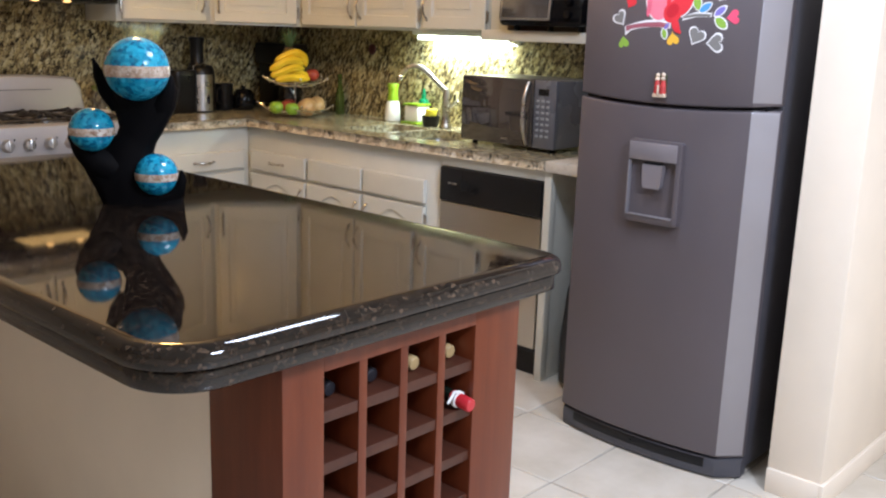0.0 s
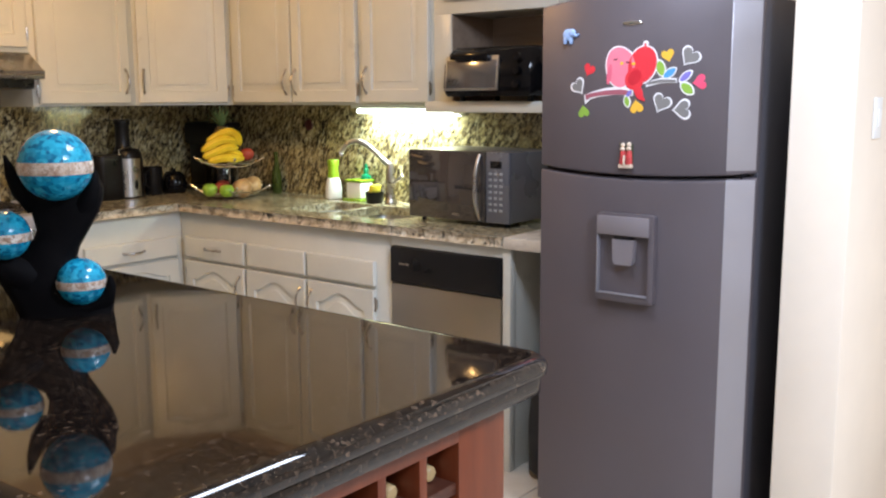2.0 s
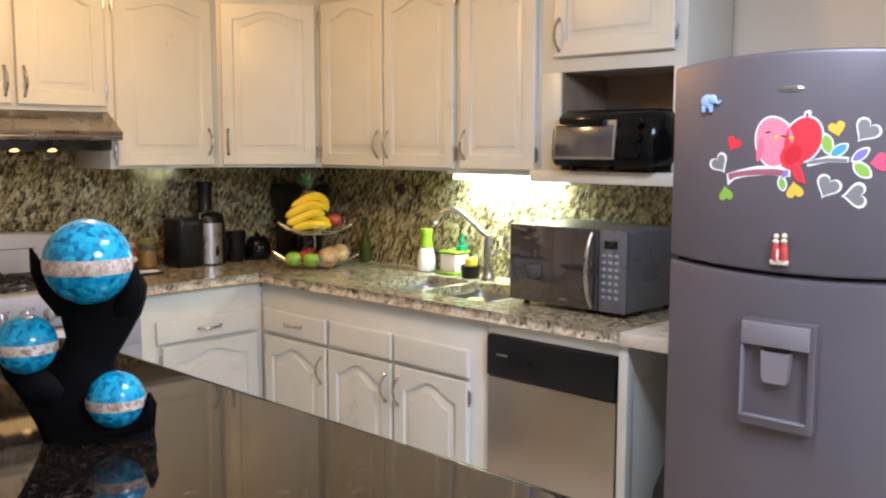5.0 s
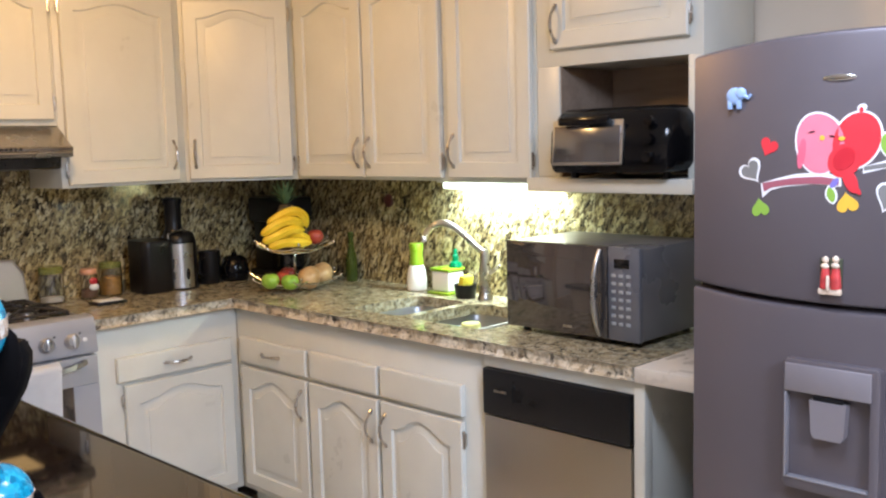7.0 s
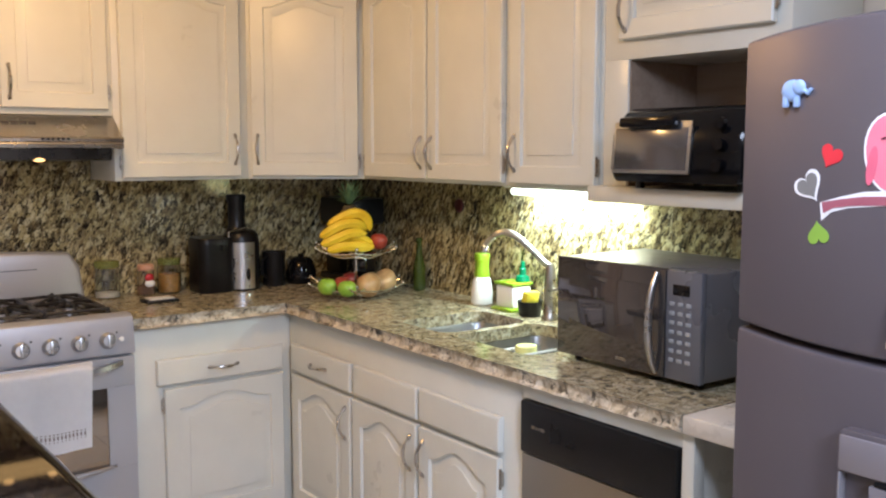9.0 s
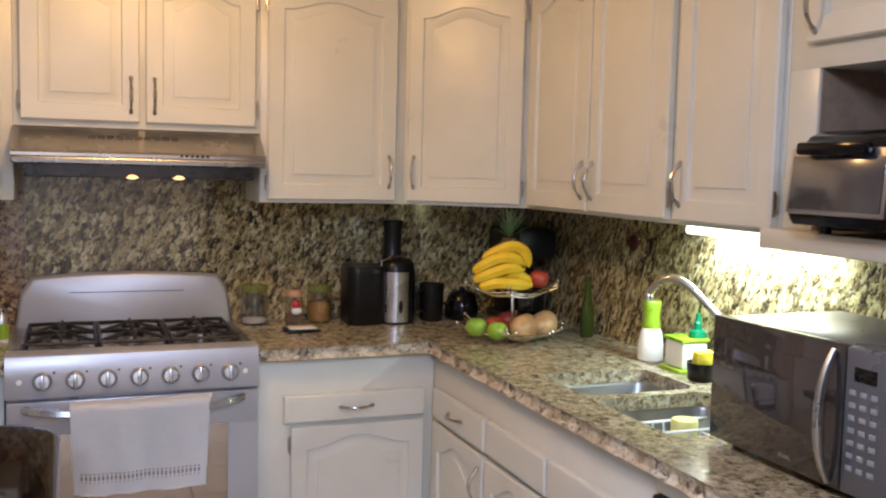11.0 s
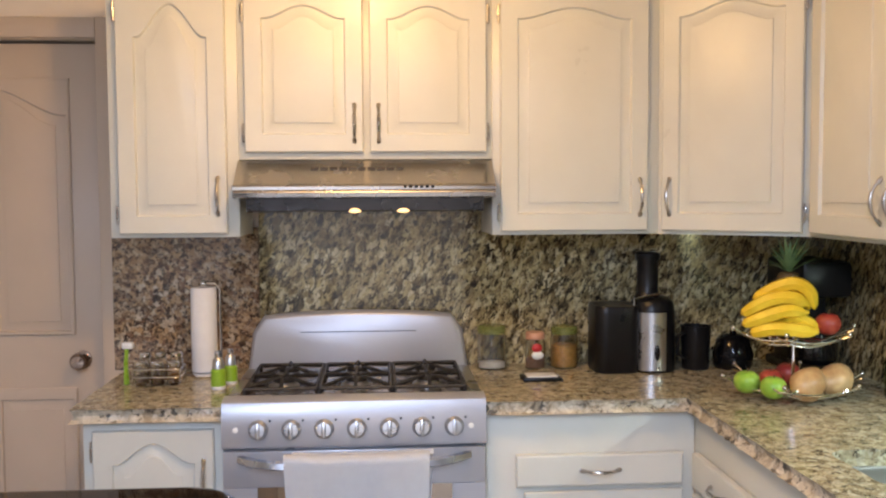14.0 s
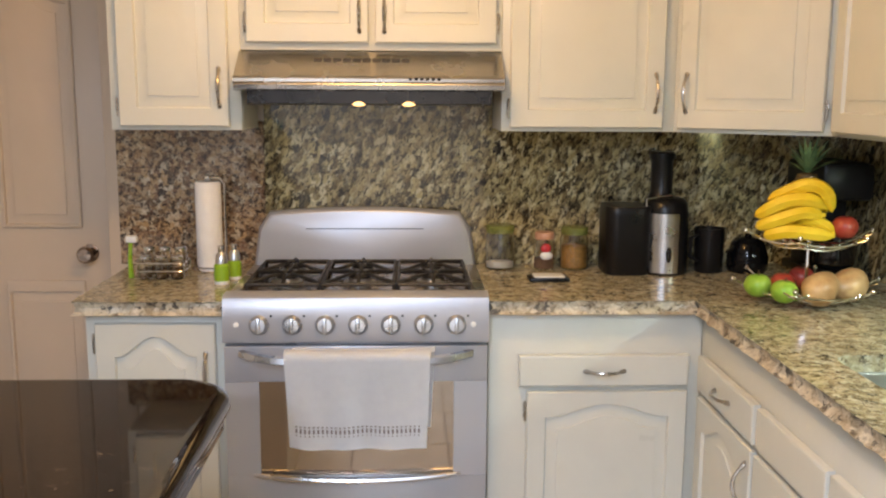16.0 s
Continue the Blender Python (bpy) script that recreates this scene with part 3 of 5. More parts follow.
def fridge_door(z0, z1, y0, y1, back=-0.82, off=0.0, crown=0.0, low=0.0, high=0.0):
    """A bowed door; crown lifts the middle of its top, low and high drop the middle of its lower and upper edge."""
    n = 34
    ys = [y0 + (y1 - y0) * i / n for i in range(n + 1)]
    rings = []
    for z, ins in ((z0, 0.006), (z0 + 0.004, 0.001), (z0 + 0.01, 0), (z1 - 0.012, 0), (z1 - 0.004, 0.003), (z1, 0.012)):
        ring = []
        for y in ys:
            u = (y - (FY0 + FY1) / 2) / ((FY1 - FY0) / 2)
            top = (crown * (1 - u * u) - crown) if z > z1 - 0.02 else 0
            top -= (high if z > z1 - 0.02 else low if z < z0 + 0.02 else 0) * (1 - u * u)
            ring.append((bulge(y) - off + ins, y, z + top))
        ring += [(back, ys[-1] - ins, z + (-crown if z > z1 - 0.02 else 0)), (back, ys[0] + ins, z + (-crown if z > z1 - 0.02 else 0))]
        rings.append(ring)
    return loops(bmesh.new(), rings)


fr = thing("fridge", (-0.45, -3.28, 0), "graphite two-door fridge with water dispenser and stickers", "fridge")
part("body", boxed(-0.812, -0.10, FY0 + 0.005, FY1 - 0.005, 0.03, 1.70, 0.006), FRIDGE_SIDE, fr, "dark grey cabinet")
part("freezer_door", fridge_door(1.208, FT, FY0, FY1, crown=0.022, low=0.016), FRIDGE, fr, "graphite freezer door", 30)
part("lower_door", fridge_door(0.078, 1.197, FY0, FY1, high=0.016), FRIDGE, fr, "graphite lower door", 30)
for z0, z1 in ((1.212, FT - 0.035), (0.083, 1.192)):
    part("edge_strip", fridge_door(z0, z1, FY0 + 0.002, FY0 + 0.062, -0.835, 0.002), FRIDGE_EDGE, fr, "light silver door edge", 30)
part("door_gap", boxed(-0.868, -0.79, FY0 + 0.03, FY1 - 0.01, 1.168, 1.212, 0), BLACK, fr)
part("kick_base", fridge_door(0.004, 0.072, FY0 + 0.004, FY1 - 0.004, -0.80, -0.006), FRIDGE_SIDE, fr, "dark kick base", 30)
part("kick_recess", fridge_door(0.03, 0.068, FY0 + 0.10, FY1 - 0.06, -0.82, -0.004), BLACK, fr, "dark kick grille", 30)
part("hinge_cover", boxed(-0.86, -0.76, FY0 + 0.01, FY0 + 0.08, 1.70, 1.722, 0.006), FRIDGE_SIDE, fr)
# water dispenser
DY0, DY1, DZ0, DZ1 = -3.334, -3.145, 0.812, 1.079
bm = bmesh.new()
rim = rounded(DY0, DY1, DZ0, DZ1, 0.01, 4)
low = rounded(DY0 + 0.016, DY1 - 0.004, DZ0 + 0.02, 1.012, 0.006, 4)
loops(bm, [[(-0.925, y, z) for y, z in rim], [(-0.954, y, z) for y, z in rim], [(-0.957, y + (0.005 if y < -3.2355 else -0.002), z + (0.005 if z < 0.95 else -0.005)) for y, z in rim],
           [(-0.957, y, z) for y, z in low], [(-0.938, y, z) for y, z in low]])
disp = part("dispenser", bm, FRIDGE, fr, "graphite water dispenser frame")
part("recess", boxed(-0.9405, -0.93, DY0 + 0.012, DY1 - 0.003, DZ0 + 0.018, 1.013, 0), FRIDGE, disp, "shaded grey recess")
part("header", boxed(-0.9605, -0.95, DY0 + 0.014, DY1 - 0.004, 1.014, DZ1 - 0.008, 0.003), DISPENSER, disp, "smooth grey header panel")
part("bright_edge", boxed(-0.9595, -0.94, DY1 - 0.0075, DY1 - 0.004, DZ0 + 0.021, 1.011, 0.001), FRIDGE_EDGE, disp, "bright metal edge")
part("bright_edge", boxed(-0.9595, -0.94, DY0 + 0.018, DY1 - 0.009, DZ0 + 0.021, DZ0 + 0.0245, 0.001), FRIDGE_EDGE, disp, "bright metal edge")
rings = [[(x, -3.238 + s * w, z - 0.006) for x, s in ((-0.94, -1), (-0.94, 1), (-0.962, 1), (-0.962, -1))] for w, z in ((0.026, 0.932), (0.032, 0.942), (0.036, 1.008))]
part("spout", loops(bmesh.new(), rings), DISPENSER, disp, "pale grey lever")
part("spout_slot", boxed(-0.9605, -0.94, -3.267, -3.209, 1.0025, 1.0105, 0.001), BLACK, disp)
part("badge", ball(bmesh.new(), (bulge(-3.24) - 0.001, -3.238, 1.632), 0.033, (0.12, 1, 0.2)), CHROME, fr, "small oval chrome badge")

# ---- stove ----
SX0, SX1, SF = -2.0, -1.24, -0.672
SM = (SX0 + SX1) / 2
st = thing("stove", (SM, -0.35, 0), "silver six-burner gas stove with a towel on its handle", "stove")
part("body", boxed(SX0 + 0.004, SX1 - 0.004, SF + 0.03, -0.03, 0.04, 0.895, 0.004), STOVE_GREY, st)
# control panel, leaning back
rings = []
for x in (SX0, SX1):
    rings.append([(x, SF + 0.04, 0.8), (x, SF + 0.003, 0.8), (x, SF, 0.806), (x, SF + 0.012, 0.905), (x, SF + 0.02, 0.926), (x, SF + 0.035, 0.934), (x, SF + 0.09, 0.934), (x, SF + 0.09, 0.8)])
part("control_panel", loops(bmesh.new(), rings), STOVE_GREY, st, "silver control panel")
KNOB = [(0.028, 0), (0.0285, 0.006), (0.025, 0.01), (0.024, 0.022), (0.02, 0.026), (0.0, 0.027)]
for i in range(7):
    x = SX0 + 0.105 + i * 0.0935
    m = Matrix.Translation((x, SF + 0.004, 0.852)) @ Matrix.Rotation(radians(83), 4, "X")
    k = part("knob", lathe(bmesh.new(), KNOB, m=m, n=20), STEEL, st, "round silver knob")
    part("grip", moved(boxed(-0.006, 0.006, -0.023, 0.023, 0.02, 0.034, 0.003), m), STEEL, k)
    part("mark", moved(boxed(0.03, 0.036, 0.022, 0.028, -0.001, 0.0015, 0), m), BLACK, st)
for x in (SX0 + 0.04, SX1 - 0.045):
    part("button", lathe(bmesh.new(), [(0.008, 0), (0.008, 0.005), (0.0, 0.006)], m=Matrix.Translation((x, SF + 0.005, 0.852)) @ Matrix.Rotation(radians(83), 4, "X"), n=12), WHITE, st)
# oven door with window and handle
bm = bmesh.new()
box(bm, SX0 + 0.004, SX1 - 0.004, SF, SF + 0.03, 0.19, 0.40, 0.003)
box(bm, SX0 + 0.004, SX1 - 0.004, SF, SF + 0.03, 0.685, 0.79, 0.003)
box(bm, SX0 + 0.004, SX0 + 0.10, SF, SF + 0.03, 0.40, 0.685)
box(bm, SX1 - 0.10, SX1 - 0.004, SF, SF + 0.03, 0.40, 0.685)
oven = part("oven_door", bm, STOVE_GREY, st, "silver oven door")
MIRROR_GLASS = material("dark_mirror_glass", (0.42, 0.36, 0.3), 0.04, 0.9)
part("window", boxed(SX0 + 0.10, SX1 - 0.10, SF + 0.006, SF + 0.02, 0.40, 0.685, 0), MIRROR_GLASS, oven, "bronzed reflecting glass")
pts = [(SM + u * 0.30, SF - 0.022 + 0.012 * u * u, 0.405 - 0.012 + 0.016 * u * u) for u in [-1 + i / 8 for i in range(17)]]
part("trim", tube(bmesh.new(), pts, [0.004 + 0.006 * (1 - abs(u) ** 4) for u in [-1 + i / 8 for i in range(17)]], 8), STEEL, oven, "curved steel trim bar")
rings = []
for i in range(25):
    u = -1 + i / 12
    d = 0.05 * (1 - abs(u) ** 6) + 0.004
    zc = 0.768 - 0.016 * (1 - u * u)
    rings.append([(SM + u * 0.335, SF - d + 0.012, zc + 0.014), (SM + u * 0.335, SF - d, zc + 0.010), (SM + u * 0.335, SF - d - 0.004, zc - 0.006), (SM + u * 0.335, SF - d + 0.01, zc - 0.014)])
part("handle", loops(bmesh.new(), rings), STEEL, oven, "broad bowed steel handle")
part("drawer", boxed(SX0 + 0.004, SX1 - 0.004, SF, SF + 0.03, 0.06, 0.18, 0.004), STOVE_GREY, st)
# cooktop
WELL = worn("dull_steel_well", (0.3, 0.27, 0.24), 0.25, 1.0, vary=0.2, scale=12)
part("cooktop", boxed(SX0, SX1, SF + 0.085, -0.11, 0.895, 0.926, 0.006), STEEL, st, "steel cooktop")
part("burner_well", boxed(SX0 + 0.035, SX1 - 0.035, SF + 0.115, -0.135, 0.9265, 0.929, 0), WELL, st, "brown-grey steel burner well")
GW = (SX1 - SX0 - 0.09) / 3
for g in range(3):
    gx0 = SX0 + 0.045 + g * GW + 0.006
    gx1 = gx0 + GW - 0.012
    gy0, gy1 = SF + 0.125, -0.145
    gm = (gx0 + gx1) / 2
    bm = bmesh.new()
    for a, b in (((gx0, gy0), (gx1, gy0)), ((gx0, gy1), (gx1, gy1)), ((gx0, gy0), (gx0, gy1)), ((gx1, gy0), (gx1, gy1))):
        tube(bm, [(*a, 0.944), (*b, 0.944)], 0.006, 6)
    for y in (gy0 + 0.115, gy1 - 0.115):
        for k in range(4):
            a = math.pi / 4 + k * math.pi / 2
            ex = gx0 if math.cos(a) < 0 else gx1
            ey = y + (0.09 if math.sin(a) > 0 else -0.09)
            tube(bm, [(ex, ey, 0.944), (gm + 0.045 * math.cos(a), y + 0.045 * math.sin(a), 0.958), (gm + 0.02 * math.cos(a), y + 0.02 * math.sin(a), 0.956)], [0.006, 0.006, 0.004], 6)
        for s in (-1, 1):
            tube(bm, [(gm, y + s * 0.11, 0.944), (gm, y + s * 0.05, 0.962), (gm, y + s * 0.02, 0.957)], [0.006, 0.006, 0.004], 6)
    for x in (gx0, gx1):
        for y in (gy0, gy1, (gy0 + gy1) / 2):
            tube(bm, [(x, y, 0.928), (x, y, 0.944)], 0.006, 6)
    tube(bm, [(gx0, (gy0 + gy1) / 2, 0.944), (gx1, (gy0 + gy1) / 2, 0.944)], 0.006, 6)
    part("grate", bm, IRON, st, "cast iron pan grate")
    for y in (gy0 + 0.115, gy1 - 0.115):
        b = part("burner", lathe(bmesh.new(), [(0.048, 0.929), (0.048, 0.934), (0.036, 0.938), (0.036, 0.944), (0.0, 0.944)], (gm, y, 0)), STEEL, st)
        part("burner_cap", lathe(bmesh.new(), [(0.033, 0.944), (0.034, 0.949), (0.03, 0.952), (0.0, 0.953)], (gm, y, 0)), IRON, b)
# backguard with a rounded top
rings = []
for y, ins in ((-0.045, 0.0), (-0.075, 0.0), (-0.088, 0.006), (-0.092, 0.014)):
    ring = [(SX0 + 0.0 + ins, y, 0.92), (SX1 - ins, y, 0.92)]
    for i in range(21):
        u = 1 - i / 10
        x = SM + u * (0.38 - ins - 0.018 * (1 if abs(u) > 0.98 else 1))
        z = 1.098 - ins + 0.02 * (1 - u * u) - (0.05 * ((abs(u) - 0.9) / 0.1) ** 2 if abs(u) > 0.9 else 0)
        ring.append((x, y, z))
    rings.append(ring)
part("backguard", loops(bmesh.new(), rings), STOVE_GREY, st, "silver backguard with rounded top")
part("slot", boxed(SM - 0.2, SM + 0.2, -0.0935, -0.091, 1.045, 1.0475, 0), BLACK, st)

# ---- range hood ----
VENT = worn("dark_vent", (0.12, 0.11, 0.105), 0.4, 0.6)
HX0, HX1 = -1.988, -1.184
hood = thing("range_hood", (SM, -0.2, 1.5), "slim steel range hood with two lit bulbs", "range hood")
prof = [(-0.025, 1.632), (-0.31, 1.632), (-0.335, 1.628), (-0.438, 1.556), (-0.450, 1.552), (-0.456, 1.546), (-0.456, 1.536), (-0.452, 1.532), (-0.454, 1.528), (-0.452, 1.514), (-0.43, 1.509), (-0.025, 1.509)]
part("canopy", loops(bmesh.new(), [[(x, y, z) for y, z in prof] for x in (HX0, HX1)]), HOOD_STEEL, hood, "brushed steel canopy", 25)
rings = [[(x, y, z) for y, z in ((-0.03, 1.511), (-0.425, 1.511), (-0.42, 1.472), (-0.405, 1.467), (-0.03, 1.467))] for x in (HX0 + 0.035, HX1 - 0.035)]
TRAY_STEEL = worn("smoked_steel", (0.075, 0.07, 0.068), 0.3, 1.0, vary=0.15, scale=9, grain=250, relief=0.06)
part("under_tray", loops(bmesh.new(), rings), TRAY_STEEL, hood, "dark steel tray under the canopy", 25)
for i in range(10):
    x = SM - 0.125 + i * 0.0295
    part("vent_slot", moved(boxed(-0.012, 0.012, -0.002, 0.001, -0.008, 0.008, 0), at(x, -0.372, 1.6015) @ Matrix.Rotation(radians(-55), 4, "X")), VENT, hood)
for i in range(6):
    part("switch", boxed(SM + 0.15 + i * 0.017, SM + 0.16 + i * 0.017, -0.459, -0.454, 1.541, 1.549, 0.001), BLACK, hood)
BULB = glow("warm_bulb", (1.0, 0.58, 0.22), 2.2)
for x in (-1.62, -1.47):
    part("bulb", ball(bmesh.new(), (x, -0.412, 1.473), 0.016, (1.4, 0.7, 0.55)), BULB, hood, "lit warm bulb")

# ---- microwave ----
MX, MY0, MY1, MZ0, MZ1 = -0.445, -2.478, -1.972, 0.93, 1.21
MW_GREY = worn("dark_silver_enamel", (0.2, 0.2, 0.215), 0.3, 0.4, vary=0.04, scale=4, grain=200, relief=0.01)
MW_PANEL = worn("blue_grey_enamel", (0.17, 0.18, 0.215), 0.3, 0.3, vary=0.04, scale=4, grain=200, relief=0.01)
MW_GLASS = material("grey_mirror_glass", (0.15, 0.14, 0.14), 0.05, 0.75)
mw = thing("microwave", (-0.26, -2.22, 0.912), "silver microwave with dark glass door", "microwave")
part("case", boxed(MX + 0.02, -0.085, MY0 + 0.003, MY1 - 0.003, MZ0, MZ1 - 0.003, 0.006), MW_GREY, mw, "dark silver metal case")
md = part("door", boxed(MX - 0.004, MX + 0.018, MY0 + 0.112, MY1, MZ0, MZ1, 0.004), MW_GLASS, mw, "dark reflecting glass door")
part("window", boxed(MX - 0.006, MX - 0.003, MY0 + 0.165, MY1 - 0.05, MZ0 + 0.05, MZ1 - 0.045, 0.001), MW_GLASS, md)
part("badge", boxed(MX - 0.006, MX - 0.003, MY0 + 0.24, MY0 + 0.275, MZ0 + 0.02, MZ0 + 0.027, 0), NICKEL, md)
pts = [(MX - 0.008 - 0.032 * (1 - abs(u) ** 2.5), MY0 + 0.135, (MZ0 + MZ1) / 2 + u * 0.13) for u in [-1 + i / 8 for i in range(17)]]
part("handle", moved(tube(bmesh.new(), pts, [0.006 + 0.004 * (1 - abs(-1 + i / 8) ** 2) for i in range(17)], 10), Matrix.Identity(4)), STEEL, md, "pale silver bowed handle")
cp = part("control_panel", boxed(MX - 0.002, MX + 0.02, MY0, MY0 + 0.11, MZ0, MZ1, 0.004), MW_PANEL, mw, "blue-grey control panel")
part("display", boxed(MX - 0.004, MX, MY0 + 0.035, MY0 + 0.088, MZ1 - 0.062, MZ1 - 0.035, 0.001), BLACK_GLOSS, cp)
KEY = worn("pale_grey_keys", (0.36, 0.39, 0.43), 0.4, vary=0.05)
for r in range(7):
    for c in range(3):
        y = MY0 + 0.03 + c * 0.026
        z = MZ1 - 0.09 - r * 0.024
        part("key", boxed(MX - 0.0045, MX, y, y + 0.015, z, z + 0.01, 0.001), KEY, cp)
for y in (MY0 + 0.04, MY1 - 0.04):
    for x in (MX + 0.05, -0.12):
        part("foot", lathe(bmesh.new(), [(0.012, 0.912), (0.012, 0.932)], (x, y, 0), 10), BLACK, mw)

# ---- toaster oven ----
TY0, TY1, TX = -2.545, -2.10, -0.388
to = thing("toaster_oven", (-0.25, -2.32, 1.405), "glossy black toaster oven with a glass door", "toaster oven")
rings = []
for y, ins in ((TY0, 0.03), (TY0 + 0.012, 0.012), (TY0 + 0.035, 0.0), (TY1 - 0.025, 0.0), (TY1 - 0.006, 0.008), (TY1, 0.02)):
    rings.append([(-0.02, y, 1.425 + ins), (-0.02, y, 1.615 - ins), (-0.31 + ins, y, 1.622 - ins), (-0.34 + ins, y, 1.61 - ins), (TX + 0.008 + ins, y, 1.55), (TX + ins, y, 1.46), (TX + 0.012 + ins, y, 1.425 + ins)])
BLACK_LACQ = material("glossy_black_plastic", (0.005, 0.005, 0.006), 0.12, Specular_IOR_Level=0.22)
part("case", loops(bmesh.new(), rings), BLACK_LACQ, to, smooth=50)
lean = Matrix.Translation((TX - 0.004, 0, 1.46)) @ Matrix.Rotation(radians(5), 4, "Y")
td = part("door", moved(boxed(-0.004, 0.006, -2.385, TY1 - 0.022, -0.012, 0.125, 0.004), lean), STEEL, to, "silver door frame")
SMOKE = material("smoked_mirror_glass", (0.22, 0.225, 0.25), 0.14, 0.85)
part("glass", moved(boxed(-0.0065, -0.003, -2.375, TY1 - 0.032, -0.003, 0.107, 0.001), lean), SMOKE, td, "smoked glass pane")
part("handle", moved(boxed(-0.03, -0.008, -2.345, -2.16, 0.108, 0.134, 0.006), lean), BLACK_LACQ, td, "black grip")
for k in range(3):
    m = lean @ Matrix.Translation((-0.004, -2.475, 0.115 - k * 0.052)) @ Matrix.Rotation(radians(-90), 4, "Y")
    part("knob", lathe(bmesh.new(), [(0.016, 0), (0.015, 0.012), (0.0, 0.013)], m=m, n=16), BLACK_LACQ, to)
for y in (TY0 + 0.06, TY1 - 0.05):
    for x in (-0.31, -0.06):
        part("foot", lathe(bmesh.new(), [(0.013, 1.405), (0.012, 1.43)], (x, y, 0), 10), BLACK, to)

# ---- sculpture ----


def ball_material():
    m = material("turquoise_mosaic", (0.0, 0.3, 0.5), 0.16)
    c = node(m, "ShaderNodeTexCoord")
    v = c.outputs["Object"]
    vor = node(m, "ShaderNodeTexVoronoi", Scale=95.0)
    m.node_tree.links.new(v, vor.inputs["Vector"])
    sep = node(m, "ShaderNodeSeparateColor")
    m.node_tree.links.new(vor.outputs["Color"], sep.inputs[0])
    blue = ramp(m, sep.outputs[0], [(0, (0.005, 0.12, 0.24)), (0.35, (0.01, 0.28, 0.46)), (0.75, (0.03, 0.4, 0.58))])
    big = noise_tex(m, v, 60, 4, 0.7)
    blue = mix(m, ramp(m, big, [(0.36, (0.5, 0.5, 0.5)), (0.46, (0, 0, 0))]), blue, (0.003, 0.07, 0.12))
    link(m, blue, "Base Color")
    bump(m, vor.outputs["Distance"], 0.15, 0.002)
    return m


MOSAIC = ball_material()
SHELL = granite("cream_shell_mosaic", [(0.3, (0.3, 0.2, 0.14)), (0.5, (0.55, 0.42, 0.32)), (0.7, (0.75, 0.66, 0.56))], 60, 0.2,
                [(0.0, (0.35, 0.22, 0.15)), (0.4, (0.6, 0.48, 0.38)), (0.75, (0.75, 0.7, 0.62))])
BALLS = [(Vector((-2.299, -2.468, 1.272)), 0.083), (Vector((-2.391, -2.386, 1.111)), 0.058), (Vector((-2.246, -2.456, 0.987)), 0.0575)]
RIGHT = Vector((0.75, -0.66, 0))   # the sculpture's broad side
sc = Vector((-2.296, -2.446, IZ))
s = thing("sculpture_stand", sc, "black carved branching stand for three mosaic balls", "sculpture")


def slab(points, depth):
    """A flat carved piece: points are (along, up, half width), set behind the balls."""
    n = RIGHT.cross(Vector((0, 0, 1)))
    rings = []
    for k, ins in ((-1, 0.75), (-0.6, 1.0), (0.6, 1.0), (1, 0.75)):
        ring = []
        for (ax, az, w), sgn in [(p, -1) for p in points] + [(p, 1) for p in reversed(points)]:
            ring.append(sc + RIGHT * (ax + sgn * w * ins) + Vector((0, 0, az)) + n * (k * depth / 2 - 0.05))
        rings.append(ring)
    return loops(bmesh.new(), rings)


def horn(pts, rad):
    n = RIGHT.cross(Vector((0, 0, 1)))
    bm = tube(bmesh.new(), [sc + RIGHT * a + Vector((0, 0, z)) + n * o for a, z, o in pts], rad, 10)
    part("branch", bm, BLACK_WOOD, s, smooth=60)


bm = slab([(0.0025, 0.0, 0.105), (-0.003, 0.04, 0.115), (-0.024, 0.074, 0.112), (-0.055, 0.11, 0.098), (-0.066, 0.14, 0.096), (-0.034, 0.165, 0.072), (-0.003, 0.19, 0.056), (0.008, 0.212, 0.058),
           (0.015, 0.25, 0.073), (0.016, 0.28, 0.083), (0.012, 0.31, 0.09), (0.012, 0.33, 0.08)], 0.075)
part("trunk", bm, BLACK_WOOD, s, smooth=60)
horn([(-0.05, 0.27, -0.05), (-0.08, 0.31, -0.035), (-0.096, 0.35, -0.02), (-0.106, 0.392, -0.015)], [0.03, 0.024, 0.015, 0.003])
horn([(-0.04, 0.27, -0.06), (-0.056, 0.32, -0.07), (-0.066, 0.36, -0.07), (-0.074, 0.398, -0.06)], [0.028, 0.018, 0.011, 0.003])
horn([(0.055, 0.255, -0.045), (0.07, 0.28, -0.03), (0.084, 0.315, -0.02), (0.09, 0.345, -0.012), (0.086, 0.36, -0.01)], [0.032, 0.028, 0.02, 0.012, 0.005])
horn([(-0.08, 0.10, -0.05), (-0.115, 0.125, -0.03), (-0.145, 0.155, -0.02), (-0.165, 0.19, -0.01), (-0.168, 0.21, -0.005)], [0.05, 0.044, 0.032, 0.018, 0.006])
horn([(0.02, 0.02, -0.05), (0.065, 0.022, -0.04), (0.10, 0.04, -0.03), (0.114, 0.075, -0.02), (0.112, 0.098, -0.015)], [0.04, 0.032, 0.022, 0.012, 0.004])
for c, r in BALLS:
    b = thing("mosaic_ball", c, "turquoise mosaic ball with a cream band on the black stand", "ornament", "mosaic balls on the stand")
    part("sphere", ball(bmesh.new(), c, r, u=40, v=24), MOSAIC, b)
    prof = [(r * math.cos(a) + 0.0012, r * math.sin(a)) for a in [radians(-13 + 20 * i / 8) for i in range(9)]]
    band = lathe(bmesh.new(), [(prof[0][0] - 0.004, prof[0][1])] + prof + [(prof[-1][0] - 0.004, prof[-1][1])], c, 40)
    part("band", band, SHELL, b, "cream shell band")

